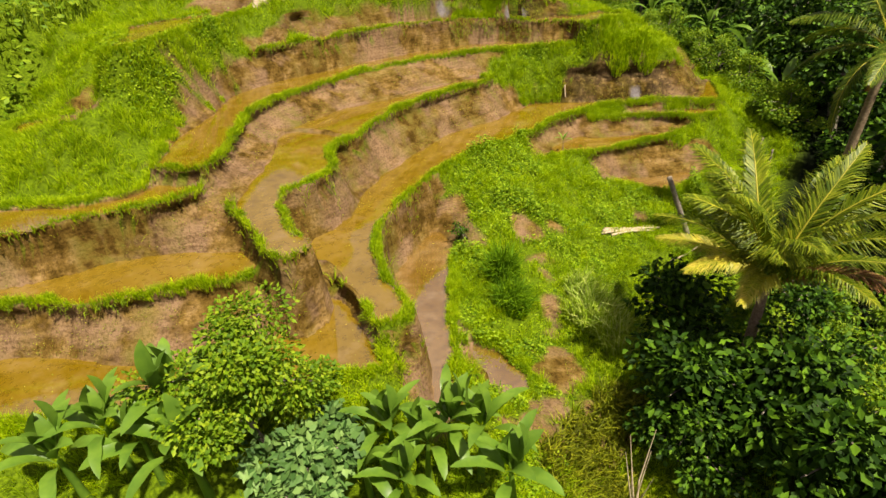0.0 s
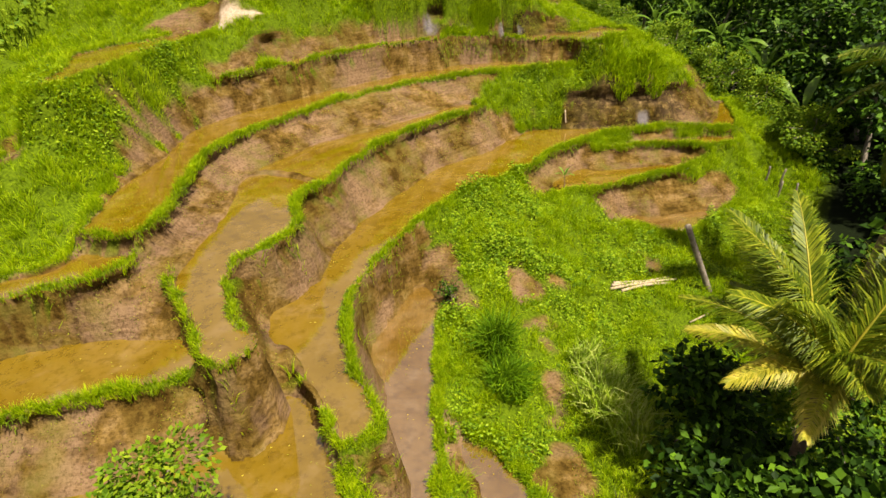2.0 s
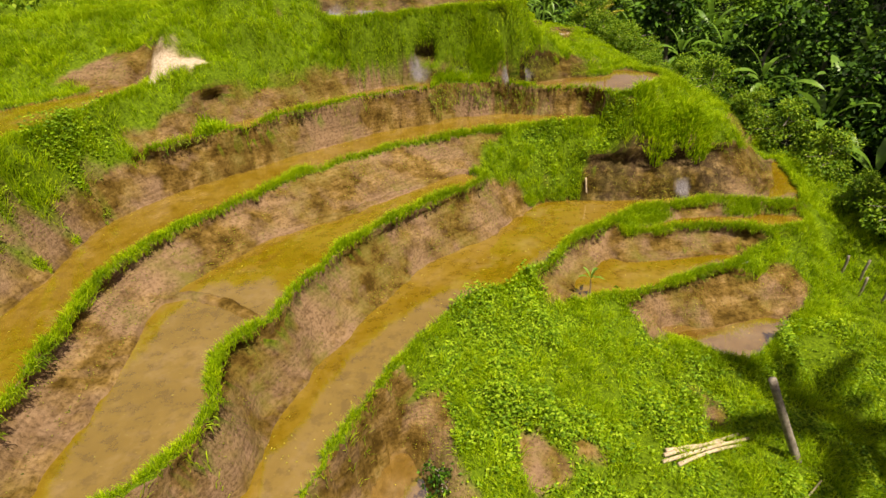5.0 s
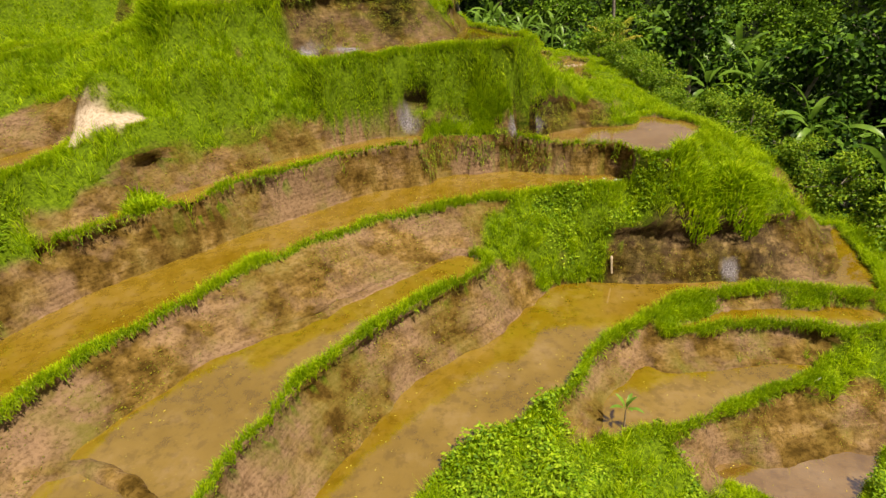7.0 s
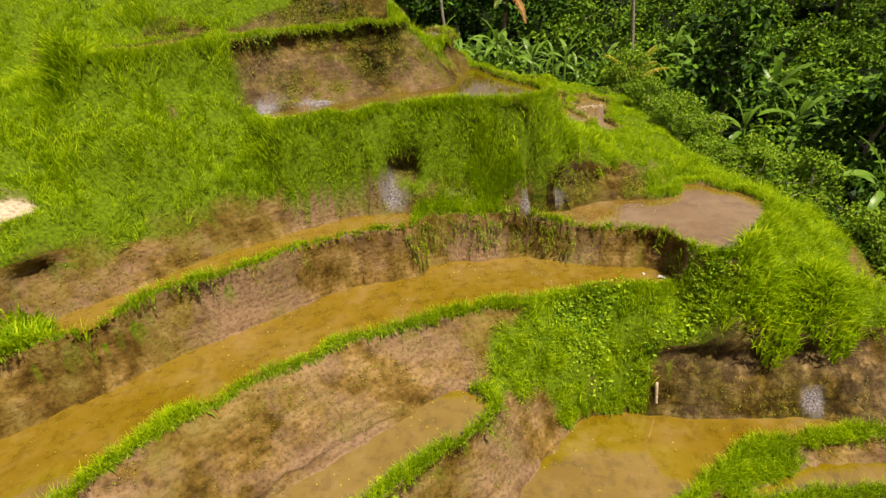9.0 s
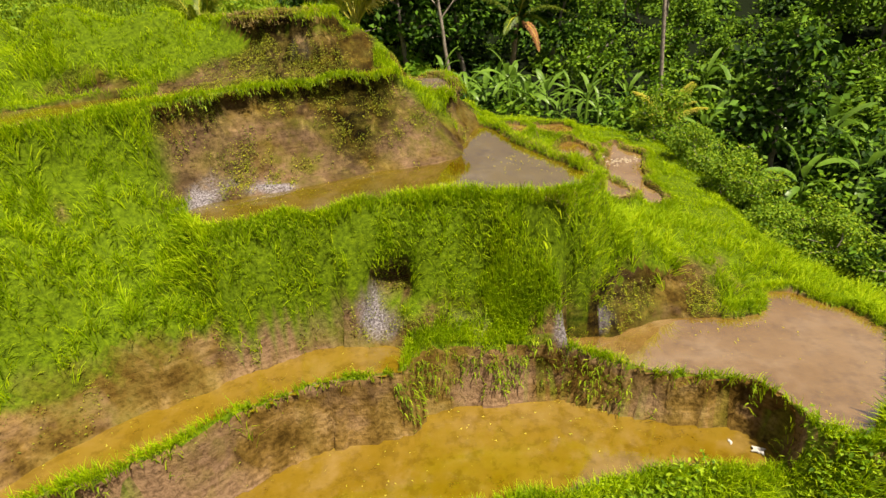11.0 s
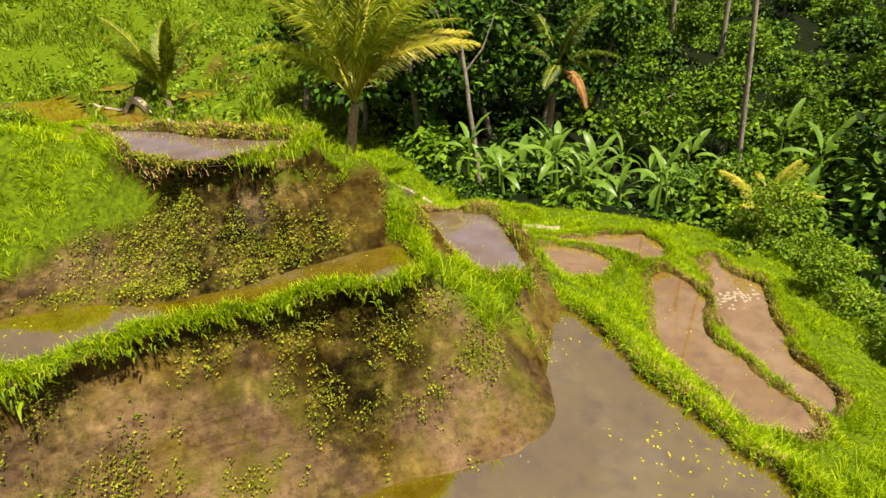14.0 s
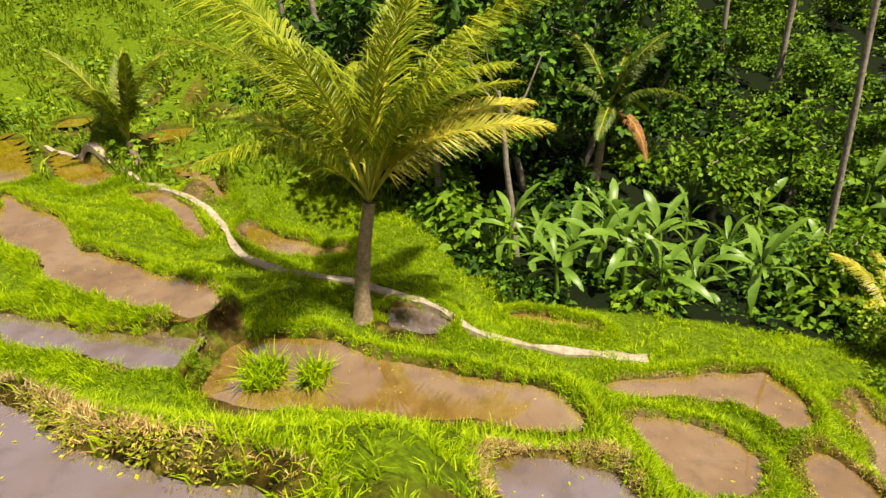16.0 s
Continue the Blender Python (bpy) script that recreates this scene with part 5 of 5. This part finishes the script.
# the leafy tree and shrubs below the lowest paddies
set_down(tree(9, 3.7, 2.2, 15000, 0.13, SCRUB, "leafy bright green shrub tree below the paddies", 0.09, 0.2), -4.6, 8.5, size=0.9)
repeat([tree(13, 2.6, 1.6, 3600, 0.15, SCRUB, "yellow-green leafy bush at the edge of the terraces", 0.05, 0.1)], [(10.8, 46.6), (11.4, 48.4), (10.9, 44.2), (11.9, 45.4), (10.4, 49.4), (11.8, 42.8), (12.8, 44.0), (12.2, 47.0), (13.4, 13.6), (15.2, 15.0), (14.6, 11.2), (13.0, 16.4), (11.4, 12.6), (10.2, 10.0), (12.2, 14.6), (9.2, 13.6), (17.6, 31.0), (17.9, 33.4), (17.1, 35.6), (16.2, 37.6), (18.0, 28.8), (12.8, 48.4), (13.8, 46.4), (12.2, 50.2), (14.6, 48.8), (13.4, 51.4), (15.2, 45.0), (14.8, 42.6), (15.4, 40.2)], rng, 0.6, 0.95, "yellow-green bushes in the ravine")
set_down(tree(10, 2.6, 1.5, 4200, 0.24, CASSAVA, "blue-green cassava shrub below the paddies", 0.05, 0.2), -3.6, 7.7)
repeat([tree(11, 2.8, 1.7, 2600, 0.22, FOREST_SHADED, "leafy shrub at the ravine's edge, darkened for shade", 0.06, 0.15), tree(12, 2.4, 1.5, 2600, 0.17, FOREST_SHADED, "green leafy shrub at the ravine's edge, darkened for shade", 0.05, 0.15)], [(7.2, 10.2), (8.5, 10.9), (6.4, 11.2), (5.6, 10.2), (8.6, 8.6), (10.4, 11.8), (7.2, 13.6), (11.8, 15.4), (12.6, 9.6), (10.0, 6.6), (13.6, 18.6)], rng, 0.8, 1.2, "shrubs at the ravine's edge")

# palms
set_down(coconut_palm(31, 2.8, (0.45, 0.1), 15, 5.5, "young coconut palm with yellow fronds beside the channel", yellow={13: -8, 14: 10}, heading=-60, hang=-34, limp=0.3), -2.46, 49.2)
set_down(coconut_palm(32, 1.0, (-0.1, 0.1), 11, 4.0, "small coconut palm on the far terraces", heading=40, hang=-50, limp=0.15, mat_green=PALM_SHADED), -12.5, 60.2)
set_down(coconut_palm(33, 3.4, (0.2, 0.2), 24, 4.7, "coconut palm in the ravine below the log", yellow={17: 165, 20: 200, 22: 230}, dry_ones=(23,), heading=20, hang=-30, limp=0.3, mat_green=PALM_SHADED), 8.0, 12.2)
set_down(coconut_palm(34, 9.6, (0.4, -0.3), 16, 4.2, "tall coconut palm with brown hanging fronds", dry_ones=(13, 15), heading=75, hang=22, mat_green=PALM_DEEP_SHADE), 13.6, 18.6)
set_down(coconut_palm(35, 3.6, (0.3, 0.0), 12, 3.4, "coconut palm rising out of the forest", dry_ones=(10,), heading=10, hang=10, mat_green=PALM_DEEP_SHADE), 5.3, 59.4)
set_down(coconut_palm(36, 1.5, (0.0, 0.0), 10, 2.5, "low yellow-green young palm at the wood's edge", yellow={1: 20, 2: 150, 3: -70, 4: 80, 5: -20, 6: 210, 7: 100}, heading=15, hang=-25, limp=0.3), 11.9, 52.2)

# ---- tall bare trunks of the wood ----
def tall_trunk(seed, height, lean, radius, label):
    r = np.random.RandomState(seed)
    s = np.linspace(0, 1, 16)
    sway = 0.04 * np.cumsum(r.randn(16, 2) * 0.3, 0)
    top = new("bare_tree")
    v, f = tube(np.column_stack([lean[0] * s + sway[:, 0] - sway[0, 0], lean[1] * s + sway[:, 1] - sway[0, 1], height * s]), radius * (1.1 - 0.45 * s), 9)
    part("trunk", v, f, BARK, top, "", True)
    for k in range(3):
        q = 0.82 + 0.06 * k
        start = np.array([lean[0] * q, lean[1] * q, height * q])
        a = k * 2.1 + r.rand()
        v, f = tube([start, start + [0.7 * math.cos(a), 0.7 * math.sin(a), 0.8], start + [1.2 * math.cos(a), 1.2 * math.sin(a), 2.0]], [radius * 0.4, radius * 0.3, 0.02], 6)
        part("branch", v, f, BARK, top, "", True)
    return tagged(top, label, "tree")


for seed, x, y, height, lean, radius, label in (
    (41, 13.4, 57.0, 17.0, (-1.0, 0.4), 0.11, "tall pale leaning trunk standing in the ravine"),
    (42, 1.75, 55.6, 5.6, (-0.5, 0.2), 0.11, "slender grey trunk at the wood's edge"),
    (43, 17.8, 69.5, 17.0, (-0.4, 0.0), 0.15, "tall straight grey trunk on the wooded slope"),
    (44, 15.2, 71.0, 17.0, (-0.6, 0.0), 0.13, "tall straight grey trunk on the wooded slope"),
    (45, -4.4, 60.5, 9.0, (-0.6, 0.0), 0.13, "grey trunk behind the coconut palm"),
    (46, -5.8, 61.5, 9.0, (-0.7, 0.0), 0.11, "grey trunk behind the coconut palm"),
    (47, 16.2, 19.6, 8.0, (0.3, 0.0), 0.14, "grey trunk rising out of the ravine"),
):
    set_down(tall_trunk(seed, height, lean, radius, label), x, y)


# ---- reeds, tufts and saplings on the open slopes ----
def reed_clump(name, x, y, radius, count, length, mat, label, width=0.024):
    r = np.random.RandomState(int(abs(x * 31 + y * 17)) + 3)
    a, d = r.rand(count) * 6.283, radius * np.sqrt(r.rand(count))
    v, f = blades(r, x + d * np.cos(a), y + d * np.sin(a), length * (1.1 - 0.4 * d / radius), width, 0.9, 1.0)
    return tagged(mesh_object(name, v, f, mat), label, "tall grass", group="tall grass clumps")


for x, y, radius, count, length, mat, label in (
    (4.5, 15.2, 0.8, 700, 1.35, REED, "tall pale-striped reed grass on the lower slope"),
    (5.0, 13.9, 0.7, 500, 1.25, REED, "tall pale-striped reed grass on the lower slope"),
    (4.4, 16.6, 0.6, 420, 1.0, REED, "tall pale-striped reed grass on the lower slope"),
    (1.5, 16.9, 0.5, 1100, 1.25, TUFT, "dense upright tuft of fine green grass"),
    (1.7, 15.6, 0.5, 1000, 1.15, TUFT, "dense upright tuft of fine green grass"),
    (3.3, 10.3, 0.8, 700, 0.7, WALL_WEED, "olive dry grass beside the lower path"),
    (4.3, 11.2, 0.8, 700, 0.7, WALL_WEED, "olive dry grass beside the lower path"),
    (2.6, 9.2, 0.9, 800, 0.7, WALL_WEED, "olive dry grass beside the lower path"),
    (3.9, 9.0, 0.8, 700, 0.7, WALL_WEED, "olive dry grass beside the lower path"),
    (-8.5, 35.8, 0.55, 800, 0.9, GRASS, "bushy tuft of long grass on the bank"),
    (-7.9, 30.2, 0.55, 800, 0.6, GRASS, "bushy tuft of long grass on the bank"),
    (9.2, 32.4, 0.9, 1300, 0.65, GRASS, "thick grass heaped on the mound"),
    (10.8, 32.5, 0.9, 1300, 0.6, GRASS, "thick grass heaped on the mound"),
    (-3.9, 47.0, 0.35, 300, 0.8, GRASS, "upright tuft of grass in the paddy"),
    (-3.0, 46.9, 0.25, 200, 0.7, GRASS, "upright tuft of grass in the paddy"),
):
    reed_clump("grass_clump", x, y, radius, count, length, mat, label)

set_down(tree(51, 0.75, 0.32, 420, 0.10, FOREST_SHADED, "small dark green shrub on the weedy bank", 0.03, 0.05), 0.05, 19.5)


def sapling(x, y, height, label):
    r = np.random.RandomState(5)
    top = new("sapling")
    v, f = tube([(0, 0, 0), (0.03, 0, height * 0.5), (0.02, 0.02, height * 0.75)], [0.03, 0.025, 0.015], 6)
    part("stem", v, f, PALM_BARK, top, "", True)
    for k in range(6):
        v, f = banana_leaf(r, 0.55, 0.06, 0.3 + 0.1 * k)
        blade = part("leaf", v, f, BANANA, top, "", True)
        blade.matrix_basis = Matrix.Translation((0.02, 0.02, height * 0.72)) @ pose(0, 0, 0, 0, -55 + 6 * k, k * 137.5)
    set_down(top, x, y)
    return tagged(top, label, "sapling")


sapling(5.25, 25.8, 1.15, "young palm seedling beside a small paddy")


# ---- timber lying about ----
def pole(name, a, b, ra, rb, mat, label, category, bend=0.03):
    a, b = np.array(a, float), np.array(b, float)
    s = np.linspace(0, 1, 9)[:, None]
    r = np.random.RandomState(int(abs(a[0] * 100)) + 1)
    line = (a + (b - a) * s + bend * np.sin(s * math.pi) * r.randn(3)) - a
    rad = (ra + (rb - ra) * s[:, 0]) * (1 + 0.05 * r.randn(9))
    v, f = tube(np.vstack([line[:1], line, line[-1:]]), np.r_[0.001, rad, 0.001], 9)
    ob = mesh_object(name, v, f, mat, True)
    ob.location = a
    return tagged(ob, label, category)


g = ground_at(9.75, 20.3)
pole("post", (9.75, 20.3, g - 0.3), (8.6, 20.72, 10.95), 0.11, 0.10, BARK, "weathered grey leaning log stuck in the slope", "post")
pole("bamboo_stick", (6.55, 31.5, 10.8), (6.38, 31.52, 12.2), 0.04, 0.035, PALE_WOOD, "pale split bamboo stick leaning on the mud wall", "stick")
for x, y, h in ((15.9, 27.6, 0.9), (15.5, 27.0, 0.8), (15.75, 26.3, 0.85), (15.3, 27.9, 0.7)):
    g = ground_at(x, y)
    tagged(pole("fence_post", (x, y, g - 0.2), (x + 0.08, y - 0.05, g + h), 0.05, 0.045, BARK, "short dark wooden fence post on the slope", "post"), group="fence posts on the slope")
for k, (x, y, dx, dy, length) in enumerate(((5.9, 20.1, 0.95, 0.32, 2.9), (6.0, 20.3, 0.94, 0.34, 2.6), (6.3, 20.05, 0.93, 0.36, 2.2), (6.1, 20.45, 0.96, 0.25, 1.9))):
    a, b = (x, y, ground_at(x, y) + 0.10), (x + dx * length, y + dy * length, ground_at(x + dx * length, y + dy * length) + 0.10)
    tagged(pole("pole", a, b, 0.055, 0.04, PALE_WOOD, "pale dry wooden pole lying on the bank", "pole"), group="poles lying on the bank")
pole("fallen_stick", (8.4, 18.9, ground_at(8.4, 18.9) + 0.08), (9.9, 19.7, ground_at(9.9, 19.7) + 0.12), 0.03, 0.02, PALE_WOOD, "thin pale stick lying in the weeds", "stick")


def dead_bush(x, y, label):
    r = np.random.RandomState(8)
    top = new("dead_branch")
    base = np.zeros(3)
    for k in range(6):
        end = np.array([r.uniform(-0.9, 0.5), r.uniform(-0.5, 0.6), r.uniform(1.6, 3.2)])
        v, f = tube([base, end * 0.5 + r.randn(3) * 0.1, end], [0.035, 0.022, 0.006], 5)
        part("twig", v, f, PALE_WOOD, top, "", True)
    set_down(top, x, y)
    return tagged(top, label, "branch")


dead_bush(4.1, 8.6, "bare pale dead branch in the ravine's shrubs")

# ---- irrigation channel behind the crown paddy ----
course = [(-17.7, 62.8), (-12.9, 59.4), (-9.1, 56.4), (-7.6, 55.0), (-6.1, 52.5), (-4.4, 51.0), (-2.7, 50.9), (-1.3, 49.9), (-0.2, 49.0), (0.9, 49.1), (2.5, 49.2), (3.9, 49.0)]
course = smooth_outline(course + course[::-1][1:-1], 0.12)
course = course[:len(course) // 2]
n = len(course)
across = unit(np.gradient(course, axis=0))[:, ::-1] * [-1, 1]
wide = (0.11 + 0.05 * value_noise(course[:, 0], course[:, 1], 0.9, 67))[:, None]
left, right = course + across * wide, course - across * wide
lift = np.max([grid_value(HEIGHT, *(course + across * o).T) for o in (-0.15, 0, 0.15)], 0) + 0.05
lift = np.convolve(np.r_[[lift[0]] * 4, lift, [lift[-1]] * 4], np.ones(9) / 9, "valid")
rough = 0.03 * fbm(left[:, 0], left[:, 1], 0.4, 66)
k = np.arange(n - 1)
top_l, top_r = np.column_stack([left, lift + rough]), np.column_stack([right, lift - rough])
low_l, low_r = top_l - [0, 0, 0.3], top_r - [0, 0, 0.3]
strip = np.concatenate([low_l, top_l, top_r, low_r])
faces = np.concatenate([np.stack([k + i * n, k + i * n + 1, k + (i + 1) * n + 1, k + (i + 1) * n], 1) for i in range(3)])
channel = mesh_object("channel_edge", strip, faces, CONCRETE)
tagged(channel, "pale worn concrete lip of an irrigation channel", "channel", kind="structure")


# ---- litter ----
def scrap(x, y, z, size, turn, label):
    """A crumpled piece of sheeting."""
    r = np.random.RandomState(int(abs(x * 13 + y * 7)))
    u, v = np.meshgrid(np.linspace(-0.5, 0.5, 6), np.linspace(-0.5, 0.5, 4))
    edge = 1 + 0.25 * r.randn(*u.shape)
    upper = np.stack([u * size * edge, v * size * 0.6 * edge, 0.06 * size + 0.22 * size * r.rand(*u.shape)], -1).reshape(-1, 3)
    lower = upper - [0, 0, 0.02]
    k = np.arange(24).reshape(4, 6)
    q = np.stack([k[:-1, :-1], k[:-1, 1:], k[1:, 1:], k[1:, :-1]], -1).reshape(-1, 4)
    ob = mesh_object("plastic_scrap", np.concatenate([upper, lower]), np.concatenate([q, q[:, ::-1] + 24]), SCRAP, True)
    ob.location, ob.rotation_euler = (x, y, z), (0, 0, radians(turn))
    return tagged(ob, label, "litter", group="plastic scraps in the paddies")


for x, y, z, size, turn in ((11.1, 27.2, 10.31, 0.28, 20), (11.35, 27.35, 10.31, 0.16, 70), (7.0, 33.6, 14.06, 0.2, 150), (6.6, 33.85, 14.06, 0.09, 100)):
    scrap(x, y, z, size, turn, "crumpled dirty white plastic at a paddy's edge")


def stone(seed, size):
    """A rounded uneven stone."""
    r = np.random.RandomState(seed)
    bm = bmesh.new()
    bmesh.ops.create_icosphere(bm, subdivisions=2, radius=size)
    for w in bm.verts:
        w.co = Vector((w.co.x * 1.2, w.co.y, w.co.z * 0.6)) * (0.8 + 0.4 * r.rand())
    me = bpy.data.meshes.new("stone")
    bm.to_mesh(me)
    bm.free()
    me.materials.append(CONCRETE)
    return me


shapes = [stone(n, 0.06) for n in range(5)]
r = np.random.RandomState(61)
for n in range(60):
    x, y = 7.95 + 0.36 * r.randn(), 46.35 + 0.2 * r.randn()
    ob = new("stone", shapes[n % 5])
    ob.location, ob.rotation_euler = (x, y, max(ground_at(x, y), 15.56) + 0.015), (0, 0, 6.283 * r.rand())
    ob.scale = (1, 1, 1)
    tagged(ob, "small pale stone heaped at the paddy's inlet", "stone", group="stones at the inlet")
